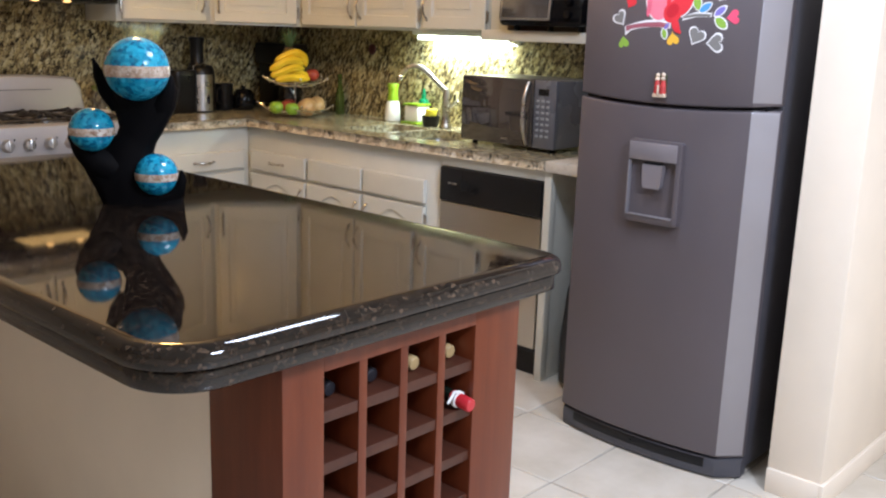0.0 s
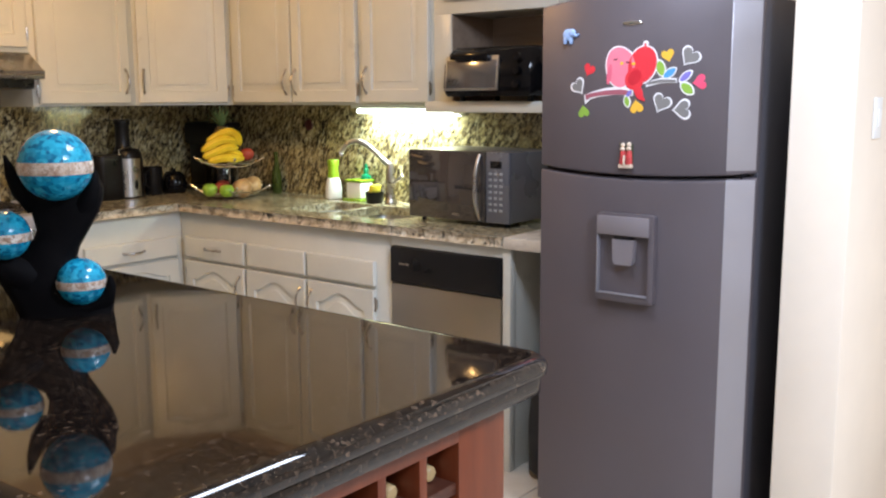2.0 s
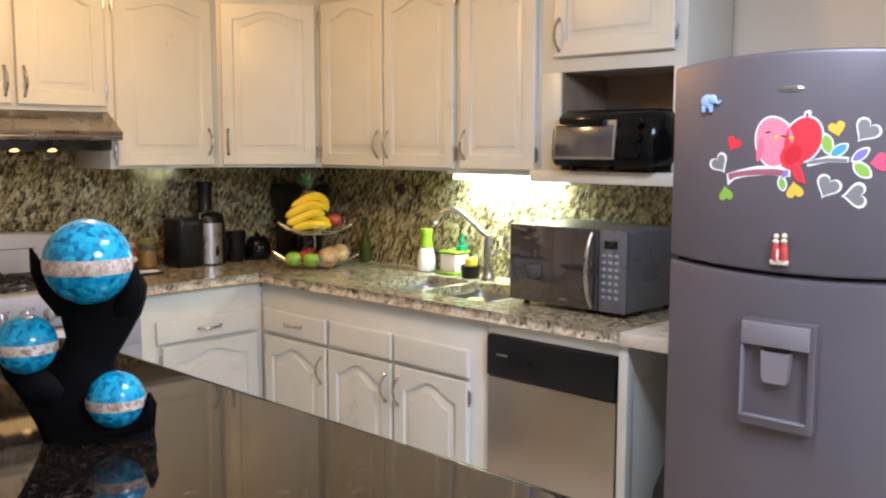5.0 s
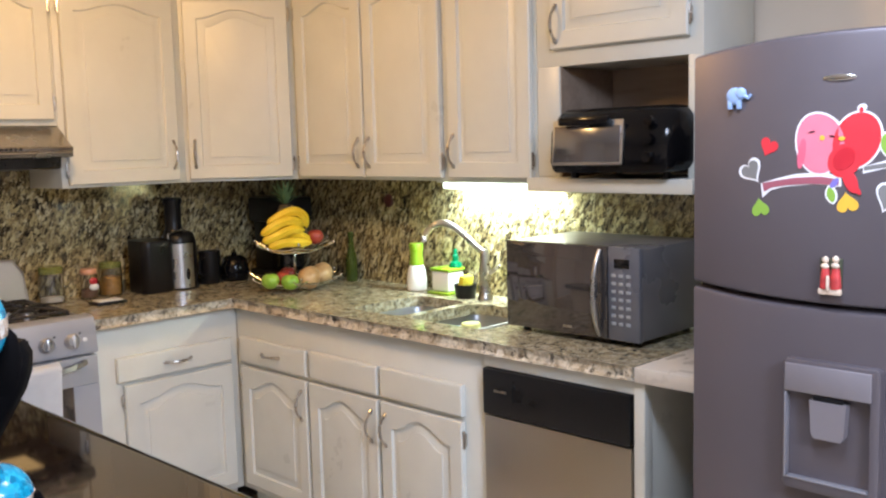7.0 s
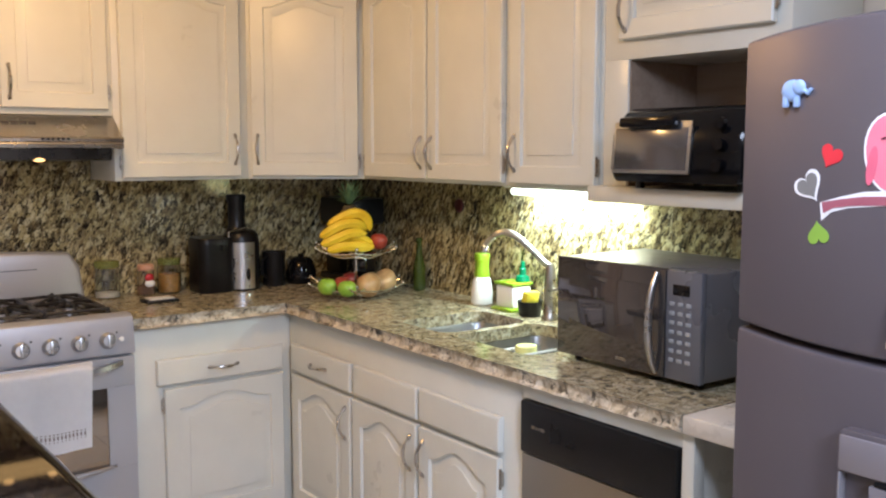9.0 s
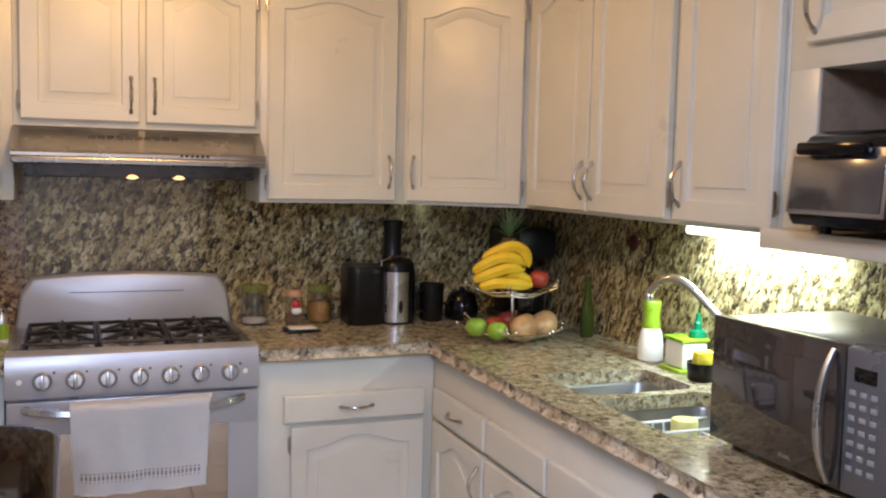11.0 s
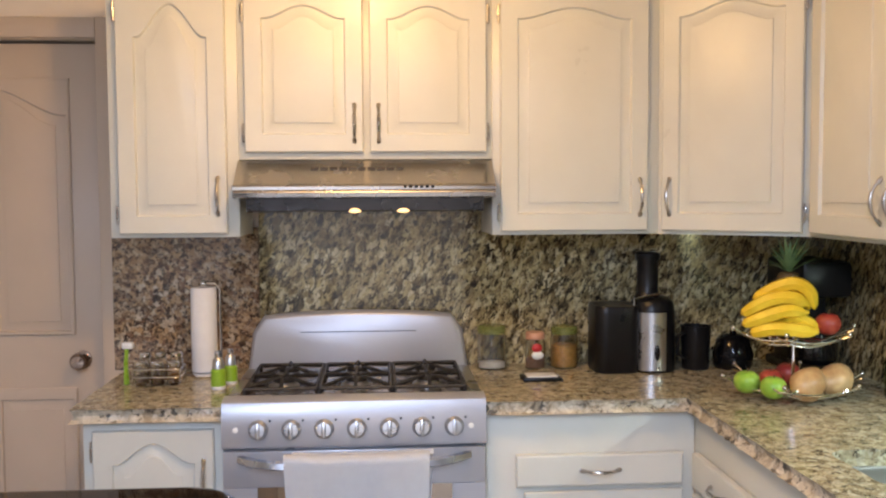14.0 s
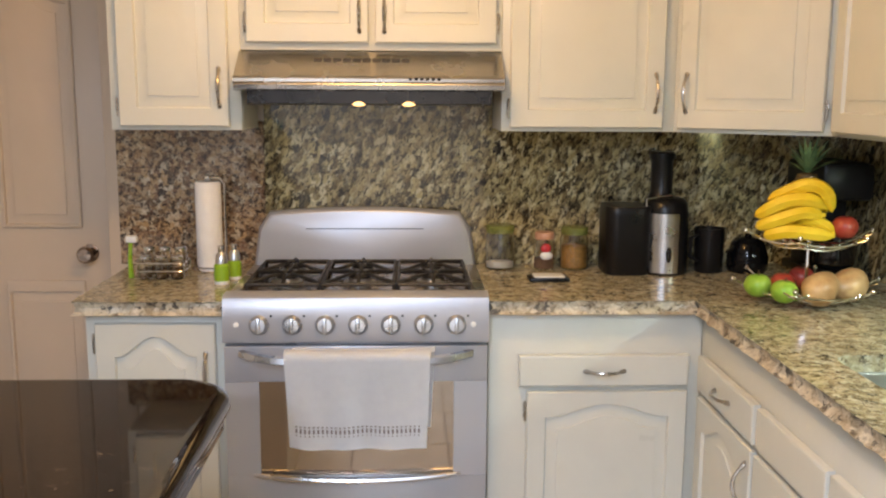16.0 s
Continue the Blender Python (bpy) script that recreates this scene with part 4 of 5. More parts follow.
# ---- sink, tap and things round it ----
SINK_STEEL = worn("satin_sink_steel", (0.36, 0.37, 0.38), 0.36, 1.0, vary=0.1, scale=15, grain=250, relief=0.05)

sink = thing("sink", (-0.315, -1.57, TOP - 0.2), "double stainless steel undermount sink", "sink")
for x0, x1, y0, y1 in SINKS:
    rings = []
    for ins, z in ((-0.012, TOP - 0.041), (-0.004, TOP - 0.0415), (0.0, TOP - 0.05), (0.008, TOP - 0.17), (0.03, TOP - 0.195), (0.12, TOP - 0.2)):
        rings.append([(x, y, z) for x, y in rounded(x0 + ins, x1 - ins, y0 + ins, y1 - ins, max(0.05 - ins * 0.3, 0.01))])
    b = part("basin", loops(bmesh.new(), rings, True, (False, True)), SINK_STEEL, sink)
    part("drain", lathe(bmesh.new(), [(0.035, 0), (0.035, 0.003), (0.028, 0.004), (0.0, 0.001)], ((x0 + x1) / 2, (y0 + y1) / 2, TOP - 0.2), 20), CHROME, b)

tap = thing("faucet", (-0.055, -1.52, TOP), "brushed nickel kitchen faucet with a swan spout", "faucet")
part("base", lathe(bmesh.new(), [(0.03, 0), (0.03, 0.012), (0.024, 0.02), (0.021, 0.09), (0.024, 0.1), (0.02, 0.15), (0.016, 0.19), (0.014, 0.2)], (-0.055, -1.52, TOP), 20), NICKEL, tap)
pts = []
for i in range(21):
    u = i / 20
    p0, p1, p2, p3 = Vector((-0.055, -1.52, 1.10)), Vector((-0.10, -1.47, 1.14)), Vector((-0.15, -1.40, 1.30)), Vector((-0.195, -1.33, 1.165))
    pts.append(p0 * (1 - u) ** 3 + p1 * 3 * u * (1 - u) ** 2 + p2 * 3 * u * u * (1 - u) + p3 * u ** 3)
part("spout", tube(bmesh.new(), pts, 0.0125, 12), NICKEL, tap)
part("nozzle", lathe(bmesh.new(), [(0.012, 0.0), (0.015, 0.002), (0.015, 0.018), (0.012, 0.024)], (-0.195, -1.33, 1.145), 14), CHROME, tap)
part("lever", tube(bmesh.new(), [(-0.055, -1.545, 1.02), (-0.06, -1.575, 1.035), (-0.075, -1.615, 1.06)], [0.008, 0.007, 0.005], 8), NICKEL, tap)

LIME = worn("lime_green_plastic", (0.27, 0.45, 0.025), 0.3, vary=0.08, scale=20, relief=0.03)
DEEP_GREEN = worn("dark_green_plastic", (0.0, 0.16, 0.07), 0.3, vary=0.1, scale=20, relief=0.03)
YELLOW = worn("yellow_sponge", (0.85, 0.72, 0.06), 0.9, vary=0.15, scale=60, grain=400, relief=0.8)
CREAM_SPONGE = worn("pale_yellow_sponge", (0.8, 0.78, 0.3), 0.9, vary=0.12, scale=60, grain=400, relief=0.8)

soap = thing("soap_dispenser", (-0.04, -1.12, TOP), "white soap bottle with a lime green pump", "soap dispenser")
part("bottle", lathe(bmesh.new(), [(0.034, 0), (0.041, 0.006), (0.042, 0.05), (0.036, 0.092), (0.03, 0.108), (0.022, 0.114)], (-0.04, -1.12, TOP), 24), WHITE, soap)
part("pump", moved(lathe(bmesh.new(), [(0.03, 0), (0.031, 0.008), (0.026, 0.03), (0.027, 0.055), (0.031, 0.084), (0.028, 0.09), (0.0, 0.088)], n=20), at(-0.04, -1.12, TOP + 0.11)), LIME, soap, "lime green pump head")
can = thing("steel_canister", (0.015, -1.185, TOP), "small brushed steel bottle behind the sink", "bottle")
part("body", lathe(bmesh.new(), [(0.014, 0), (0.015, 0.004), (0.015, 0.075), (0.01, 0.085), (0.01, 0.1)], (0.015, -1.185, TOP), 16), STEEL, can)
caddy = thing("sink_caddy", (-0.0, -1.275, TOP), "white sink caddy with lime green tray and rim", "caddy")
part("tray", boxed(-0.075, 0.04, -1.335, -1.215, TOP, TOP + 0.012, 0.004), LIME, caddy, "lime green tray")
part("tub", boxed(-0.06, 0.032, -1.325, -1.228, TOP + 0.012, TOP + 0.095, 0.008), WHITE, caddy, "translucent white tub")
part("rim", boxed(-0.066, 0.036, -1.331, -1.222, TOP + 0.095, TOP + 0.107, 0.004), LIME, caddy, "lime green rim")
det = thing("detergent_bottle", (0.01, -1.30, TOP + 0.107), "clear detergent bottle with a dark green cap", "bottle")
part("body", lathe(bmesh.new(), [(0.026, 0), (0.028, 0.004), (0.024, 0.02), (0.012, 0.026)], (0.01, -1.30, TOP + 0.107), 20), DEEP_GREEN, det)
part("cap", lathe(bmesh.new(), [(0.013, 0), (0.013, 0.022), (0.009, 0.026), (0.008, 0.05), (0.0, 0.052)], (0.01, -1.30, TOP + 0.132), 16), DEEP_GREEN, det, "dark green cap")
cup = thing("sponge_cup", (-0.055, -1.415, TOP), "black cup holding a yellow sponge", "cup")
part("cup", lathe(bmesh.new(), [(0.036, 0), (0.04, 0.004), (0.046, 0.055), (0.043, 0.055), (0.037, 0.008), (0.0, 0.008)], (-0.055, -1.415, TOP), 24), BLACK, cup)
solid("sponge", moved(boxed(-0.03, 0.03, -0.014, 0.014, -0.035, 0.035, 0.006), Matrix.Translation((-0.055, -1.415, TOP + 0.055)) @ Matrix.Rotation(radians(12), 4, "X")), YELLOW, "bright yellow sponge in a black cup", "sponge")
rack = thing("sink_rack", (-0.30, -1.73, TOP - 0.1), "white coated wire rack hung in the sink", "rack")
for i in range(9):
    x = -0.46 + i * 0.035
    part("wire", tube(bmesh.new(), [(x, -1.56, TOP - 0.07), (x, -1.565, TOP - 0.1), (x, -1.72, TOP - 0.1), (x, -1.725, TOP - 0.05)], 0.003, 6), WHITE, rack)
for y, z in ((-1.56, TOP - 0.07), (-1.725, TOP - 0.05)):
    part("rail", tube(bmesh.new(), [(-0.49, y, z), (-0.14, y, z)], 0.004, 6), WHITE, rack)
solid("dish_sponge", lathe(bmesh.new(), [(0.034, 0), (0.036, 0.004), (0.036, 0.05), (0.033, 0.056), (0.0, 0.057)], (-0.28, -1.65, TOP - 0.097), 24), CREAM_SPONGE, "pale yellow round dish sponge on the wire rack", "sponge")

# tube lamp under the wall cabinet
fix = thing("under_cabinet_lamp", (-0.08, -1.565, 1.36), "lit white fluorescent lamp under the wall cabinet", "lamp")
part("housing", boxed(-0.07, 0.045, -1.86, -1.28, 1.37, 1.388, 0.004), WHITE, fix)
TUBE_GLOW = glow("fluorescent_glow", (0.92, 1.0, 0.86), 3.5)
part("diffuser", boxed(-0.055, 0.035, -1.84, -1.30, 1.345, 1.37, 0.008), TUBE_GLOW, fix, "glowing diffuser")

# ---- fruit stand ----
BX, BY = -0.316, -0.64
fs = thing("fruit_stand", (BX, BY, TOP), "two-tier chrome wire fruit stand", "fruit stand")
part("pole", tube(bmesh.new(), [(BX, BY, TOP + 0.01), (BX, BY, 1.255)], 0.005, 8), CHROME, fs)
part("ring", tube(bmesh.new(), [(BX + 0.011 * math.cos(a), BY, 1.263 + 0.011 * math.sin(a)) for a in [2 * math.pi * i / 16 for i in range(16)]], 0.003, 6, True), CHROME, fs)


def tier(z, r0, r1, rise, n=6):
    t = part("basket", tube(bmesh.new(), [(BX + r0 * math.cos(a), BY + r0 * math.sin(a), z) for a in [2 * math.pi * i / 24 for i in range(24)]], 0.0035, 6, True), CHROME, fs)
    for rr, zz in ((r0 + (r1 - r0) * 0.4, z + rise * 0.25), (r0 + (r1 - r0) * 0.75, z + rise * 0.6)):
        pts = [(BX + rr * math.cos(2 * math.pi * i / n), BY + rr * math.sin(2 * math.pi * i / n), zz) for i in range(n)]
        ring = []
        for a, b in zip(pts, pts[1:] + pts[:1]):
            ring += [Vector(a).lerp(Vector(b), k / 4) - Vector((0, 0, 0.010 * math.sin(math.pi * k / 4))) for k in range(4)]
        part("hoop", tube(bmesh.new(), ring, 0.0032, 6, True), CHROME, t)
    for i in range(n):
        a = 2 * math.pi * i / n
        pts = [(BX + r * math.cos(a), BY + r * math.sin(a), h) for r, h in ((0.01, z - 0.004), (r0, z), (r0 + (r1 - r0) * 0.5, z + rise * 0.35), (r1, z + rise))]
        part("rib", tube(bmesh.new(), pts, 0.003, 6), CHROME, t)
        for d in (-0.16, 0.16):
            q = [(BX + r * math.cos(a + d * w), BY + r * math.sin(a + d * w), h) for r, h, w in ((r0 + (r1 - r0) * 0.5, z + rise * 0.35, 0.2), (r1 * 0.93, z + rise * 0.8, 1.0))]
            part("prong", tube(bmesh.new(), q, 0.0026, 6), CHROME, t)
        part("bead", ball(bmesh.new(), (BX + r1 * math.cos(a), BY + r1 * math.sin(a), z + rise), 0.0075, u=10, v=6), CHROME, t)


tier(TOP + 0.016, 0.10, 0.215, 0.05)
tier(1.075, 0.07, 0.185, 0.045)


def fruit_mat(name, a, b, scale=18, rough=0.35):
    m = material(name, a, rough)
    v = coords(m)
    link(m, mix(m, ramp(m, noise_tex(m, v, scale, 5, 0.6), [(0.35, (0, 0, 0)), (0.65, (1, 1, 1))]), a, b), "Base Color")
    bump(m, noise_tex(m, v, 160, 2), 0.08, 0.001)
    return m


GREEN_APPLE = fruit_mat("green_apple_skin", (0.22, 0.42, 0.03), (0.36, 0.55, 0.07))
RED_APPLE = fruit_mat("red_apple_skin", (0.28, 0.02, 0.02), (0.42, 0.08, 0.04))
MANGO = fruit_mat("mango_skin", (0.4, 0.22, 0.09), (0.6, 0.4, 0.19))
BANANA = fruit_mat("banana_skin", (0.76, 0.5, 0.012), (0.87, 0.65, 0.04), 10, 0.4)
STEM = worn("brown_stem", (0.12, 0.07, 0.03), 0.8)
CROWN = fruit_mat("pineapple_leaf", (0.06, 0.13, 0.05), (0.16, 0.26, 0.12), 30, 0.5)
PINE = fruit_mat("pineapple_skin", (0.1, 0.065, 0.02), (0.045, 0.035, 0.014), 60, 0.6)


def apple(c, r, mat, label):
    prof = []
    for i in range(15):
        a = -math.pi / 2 + math.pi * i / 14
        dip = 0.14 * math.exp(-((math.pi / 2 - a) / 0.35) ** 2) + 0.08 * math.exp(-((a + math.pi / 2) / 0.3) ** 2)
        prof.append((r * math.cos(a) * (1 + 0.05 * math.sin(a)), r * (math.sin(a) * 0.92 - math.copysign(dip, a))))
    t = thing("apple", c, label, "apple", "fruit on the stand")
    part("flesh", lathe(bmesh.new(), prof, c, 24), mat, t, smooth=80)
    part("stem", tube(bmesh.new(), [(c[0], c[1], c[2] + r * 0.7), (c[0] + 0.004, c[1], c[2] + r * 1.05)], 0.002, 6), STEM, t)


apple((BX - 0.155, BY - 0.035, 0.966), 0.038, GREEN_APPLE, "shiny green apple in the lower wire basket")
apple((BX - 0.105, BY - 0.105, 0.962), 0.037, GREEN_APPLE, "shiny green apple in the lower wire basket")
apple((BX - 0.075, BY - 0.02, 0.966), 0.037, RED_APPLE, "red apple behind the green apples")
apple((BX + 0.02, BY + 0.08, 0.966), 0.037, RED_APPLE, "red apple at the back of the basket")
apple((BX + 0.082, BY - 0.045, 1.135), 0.037, RED_APPLE, "red apple beside the bananas")


def mango():
    bm = ball(bmesh.new(), (0, 0, 0), 0.05, (1.22, 0.98, 0.94), 28, 18)
    for v in bm.verts:
        u = v.co.x / 0.061
        k = 1 - 0.22 * max(0, u) ** 1.5 + 0.05 * math.sin(3 * u + 4 * v.co.z / 0.05)
        v.co.y, v.co.z = v.co.y * k, v.co.z * k + 0.009 * u * u
    return bm


for x, y, turn, tip in ((BX + 0.0, BY - 0.10, 35, -28), (BX + 0.10, BY - 0.055, 200, 14)):
    solid("mango", moved(mango(), at(x, y, 0.968, turn) @ Matrix.Rotation(radians(tip), 4, "Y")), MANGO, "brownish tan mango in the lower wire basket", "fruit", group="fruit on the stand", smooth=80)
bunch = thing("banana_bunch", (BX - 0.06, BY - 0.07, 1.085), "bunch of ripe yellow bananas on the upper basket", "bananas")
ACROSS, NEAR = Vector((0.915, -0.404, 0)), Vector((-0.404, -0.915, 0))
STALK = Vector((BX, BY, 1.18)) + ACROSS * 0.075 + NEAR * 0.02
ARCS = ((0.03, (-0.139, 0.150), (-0.02, 0.208), (0.045, 0.190), (0.071, 0.123)), (0.05, (-0.178, 0.092), (-0.084, 0.149), (-0.006, 0.160), (0.045, 0.135)),
        (0.055, (-0.174, 0.054), (-0.084, 0.092), (-0.02, 0.114), (0.042, 0.108)), (0.06, (-0.145, 0.024), (-0.065, 0.046), (0.013, 0.044), (0.078, 0.036)),
        (0.03, (-0.039, 0.066), (0.006, 0.084), (0.045, 0.068), (0.084, 0.042)), (0.0, (-0.15, 0.10), (-0.07, 0.15), (0.0, 0.16), (0.05, 0.12)),
        (0.005, (-0.14, 0.05), (-0.06, 0.085), (0.01, 0.09), (0.06, 0.06)))
for out, *ctrl in ARCS:
    ends = [ctrl[0]] + list(ctrl) + [ctrl[-1]]
    pts, rad = [], []
    for i in range(19):
        w = min(i / 6, 2.999)
        k, f = int(w), w - int(w)
        p0, p1, p2, p3 = (Vector(e) for e in ends[k:k + 4])
        q = 0.5 * (2 * p1 + (p2 - p0) * f + (2 * p0 - 5 * p1 + 4 * p2 - p3) * f * f + (3 * p1 - p0 - 3 * p2 + p3) * f ** 3)
        u = -1 + i / 9
        pts.append(Vector((BX, BY, 1.084 + 0.8 * q.y)) + ACROSS * (0.82 * q.x - 0.002) + NEAR * (out - 0.012 * u * u))
        rad.append((0.018 * (1 - abs(u) ** 5) ** 0.6 + 0.004) * (1 if u < 0.55 else 1 - 0.8 * (u - 0.55)))
    b = part("banana", tube(bmesh.new(), pts, rad, 7), BANANA, bunch, smooth=28)
    part("tip", ball(bmesh.new(), pts[0], 0.005, u=8, v=6), STEM, b)
    part("stem_end", tube(bmesh.new(), [pts[-2], pts[-1], pts[-1].lerp(STALK, 0.15)], [0.008, 0.007, 0.006], 8), BANANA, b)
pine = thing("pineapple", (BX + 0.006, BY + 0.055, 1.08), "pineapple with grey-green crown behind the bananas", "pineapple")
part("fruit", lathe(bmesh.new(), [(0.03, 0), (0.048, 0.02), (0.052, 0.08), (0.046, 0.15), (0.028, 0.195), (0.01, 0.2)], (BX + 0.006, BY + 0.055, 1.082), 20), PINE, pine)
for k in range(34):
    a, lean = k * 2.4, 0.25 + 0.9 * (1 - k / 34) * random.uniform(0.7, 1.1)
    L = random.uniform(0.065, 0.115)
    d = Vector((math.cos(a) * math.sin(lean), math.sin(a) * math.sin(lean), math.cos(lean)))
    base = Vector((BX + 0.006, BY + 0.055, 1.278 + 0.01 * k / 34))
    tipp = base + d * L
    midp = base + d * L * 0.5 + Vector((0, 0, 0.006))
    side = d.cross(Vector((0, 0, 1))).normalized() * 0.006
    up = Vector((0, 0, 0.0012))
    bm = loops(bmesh.new(), [[base - side, base + up, base + side, base - up], [midp - side, midp + up, midp + side, midp - up], [tipp - side * 0.1, tipp + up * 0.2, tipp + side * 0.1, tipp - up * 0.2]])
    part("leaf", bm, CROWN, pine)

# ---- north worktop ----


def jar(x, y, r, h, fill, level, lid, label):
    t = thing("glass_jar", (x, y, TOP), label, "jar", "jars beside the stove")
    prof = [(r * 0.92, 0), (r, 0.006), (r, h * 0.72), (r * 0.93, h * 0.8), (r * 0.93, h * 0.84)]
    inner = [(a - 0.003, max(b, 0.005)) for a, b in reversed(prof)]
    part("glass", lathe(bmesh.new(), prof + inner + [(0.0, 0.005)], (x, y, TOP), 28), GLASS, t, "clear ribbed glass")
    part("filling", lathe(bmesh.new(), [(r * 0.9, 0.006), (r * 0.92, 0.01), (r * 0.92, h * level), (r * 0.6, h * level + 0.004), (0, h * level + 0.003)], (x, y, TOP), 24), fill, t)
    part("lid", lathe(bmesh.new(), [(r * 0.95, h * 0.82), (r * 0.98, h * 0.83), (r * 0.98, h * 0.97), (r * 0.9, h), (0, h)], (x, y, TOP), 28), lid, t, "translucent olive green lid")


OLIVE = material("olive_lid_plastic", (0.34, 0.38, 0.1), 0.25, Transmission_Weight=0.6)
SUGAR = worn("white_sugar", (0.78, 0.74, 0.66), 0.9, vary=0.06, scale=80, grain=500, relief=0.5)
NUTS = worn("golden_cereal", (0.5, 0.26, 0.06), 0.8, vary=0.35, scale=110, grain=300, relief=0.9)
PEACH = worn("peach_lid_plastic", (0.6, 0.32, 0.2), 0.35, vary=0.08)
jar(-1.157, -0.10, 0.05, 0.15, SUGAR, 0.18, OLIVE, "glass jar with a little sugar and olive lid")
jar(-0.902, -0.105, 0.048, 0.145, NUTS, 0.55, OLIVE, "glass jar of golden cereal with olive lid")
jar(-1.008, -0.125, 0.034, 0.128, worn("cocoa_powder", (0.3, 0.18, 0.12), 0.9), 0.32, PEACH, "small glass jar with peach lid and red charm")
charm = thing("charm", (-1.008, -0.163, TOP + 0.05), "small red and white charm hung on the jar", "ornament")
RED = worn("red_enamel", (0.5, 0.02, 0.03), 0.35)
part("red_top", ball(bmesh.new(), (-1.008, -0.168, TOP + 0.078), 0.016, (1.1, 0.5, 1)), RED, charm)
part("white_base", ball(bmesh.new(), (-1.006, -0.168, TOP + 0.053), 0.018, (1.2, 0.5, 0.8)), WHITE, charm)

scale_ = thing("kitchen_scale", (-1.02, -0.31, TOP), "small black kitchen scale with pale plate", "kitchen scale")
part("base", boxed(-1.085, -0.955, -0.36, -0.27, TOP, TOP + 0.012, 0.005), BLACK, scale_)
part("plate", boxed(-1.07, -0.97, -0.35, -0.28, TOP + 0.012, TOP + 0.016, 0.002), WHITE, scale_, "pale grey plate")

ju = thing("juicer", (-0.66, -0.19, TOP), "black juicer with brushed steel front and tall chute", "juicer")
rings = []
for z, s in ((0, 0.95), (0.005, 1), (0.2, 1.0), (0.222, 0.99), (0.228, 0.95)):
    rings.append([(-0.745 + (x - 0) * s, -0.17 + y * s, TOP + z) for x, y in rounded(-0.075, 0.078, -0.085, 0.085, 0.04)])
part("pulp_bin", loops(bmesh.new(), rings), BLACK, ju, "black pulp bin", 50)
part("body", lathe(bmesh.new(), [(0.076, 0), (0.078, 0.008), (0.078, 0.2), (0.075, 0.215), (0.072, 0.235), (0.06, 0.25), (0.045, 0.255)], (-0.612, -0.18, TOP), 32), BLACK, ju)
pts = [(-0.612 + 0.0795 * math.cos(a), -0.18 + 0.0795 * math.sin(a)) for a in [radians(-140 + 72 * i / 12) for i in range(13)]]
inn = [(-0.612 + 0.076 * math.cos(a), -0.18 + 0.076 * math.sin(a)) for a in [radians(-140 + 72 * i / 12) for i in range(13)]][::-1]
front = part("front_plate", loops(bmesh.new(), [[(x, y, TOP + z) for x, y in pts + inn] for z in (0.008, 0.205)]), STEEL, ju, "brushed steel front plate", 50)
part("switch", ball(bmesh.new(), (-0.612 + 0.08 * math.cos(radians(-92)), -0.18 + 0.08 * math.sin(radians(-92)), TOP + 0.07), 0.012, (0.8, 0.4, 2.2)), BLACK_GLOSS, front)
part("chute", lathe(bmesh.new(), [(0.045, 0.25), (0.04, 0.262), (0.036, 0.27), (0.036, 0.375), (0.042, 0.385), (0.042, 0.4), (0.036, 0.405), (0.0, 0.405)], (-0.625, -0.17, TOP), 24), BLACK, ju, "tall black feed chute")
part("clamp", tube(bmesh.new(), [(-0.69, -0.235, TOP + 0.2), (-0.685, -0.225, TOP + 0.25), (-0.60, -0.215, TOP + 0.265)], 0.004, 6), CHROME, ju)
jug = thing("jug", (-0.455, -0.175, TOP), "black plastic juice jug beside the juicer", "jug")
part("body", lathe(bmesh.new(), [(0.044, 0), (0.046, 0.004), (0.05, 0.14), (0.052, 0.15), (0.048, 0.15), (0.043, 0.01), (0, 0.008)], (-0.455, -0.175, TOP), 24), BLACK, jug)
part("handle", tube(bmesh.new(), [(-0.50, -0.2, TOP + 0.13), (-0.53, -0.215, TOP + 0.12), (-0.532, -0.216, TOP + 0.06), (-0.50, -0.2, TOP + 0.04)], 0.007, 8), BLACK, jug)
kettle = thing("kettle", (-0.32, -0.17, TOP), "small glossy black kettle behind the fruit stand", "kettle")
part("body", lathe(bmesh.new(), [(0.06, 0), (0.066, 0.01), (0.07, 0.05), (0.055, 0.1), (0.04, 0.115), (0.012, 0.12), (0.012, 0.132), (0, 0.134)], (-0.32, -0.17, TOP), 28), BLACK_LACQ, kettle)
part("handle", tube(bmesh.new(), [(-0.375, -0.2, TOP + 0.09), (-0.40, -0.215, TOP + 0.07), (-0.39, -0.21, TOP + 0.03)], 0.006, 8), BLACK_LACQ, kettle)
cm = thing("coffee_maker", (-0.08, -0.25, TOP), "tall black coffee maker in the worktop corner", "coffee maker")
part("tower", boxed(-0.13, -0.0, -0.2, -0.06, TOP, TOP + 0.38, 0.012), BLACK, cm)
part("head", boxed(-0.16, 0.01, -0.36, -0.06, TOP + 0.26, TOP + 0.38, 0.016), BLACK, cm)
part("base", boxed(-0.16, 0.01, -0.38, -0.06, TOP, TOP + 0.03, 0.008), BLACK, cm)
part("carafe", lathe(bmesh.new(), [(0.05, 0.032), (0.066, 0.05), (0.066, 0.12), (0.045, 0.16), (0.045, 0.175), (0, 0.175)], (-0.075, -0.285, TOP), 24), BLACK_GLOSS, cm)
gb = thing("oil_bottle", (-0.02, -0.67, TOP), "slim dark green glass bottle", "bottle")
GREEN_GLASS = material("green_bottle_glass", (0.07, 0.1, 0.012), 0.05, Transmission_Weight=0.5)
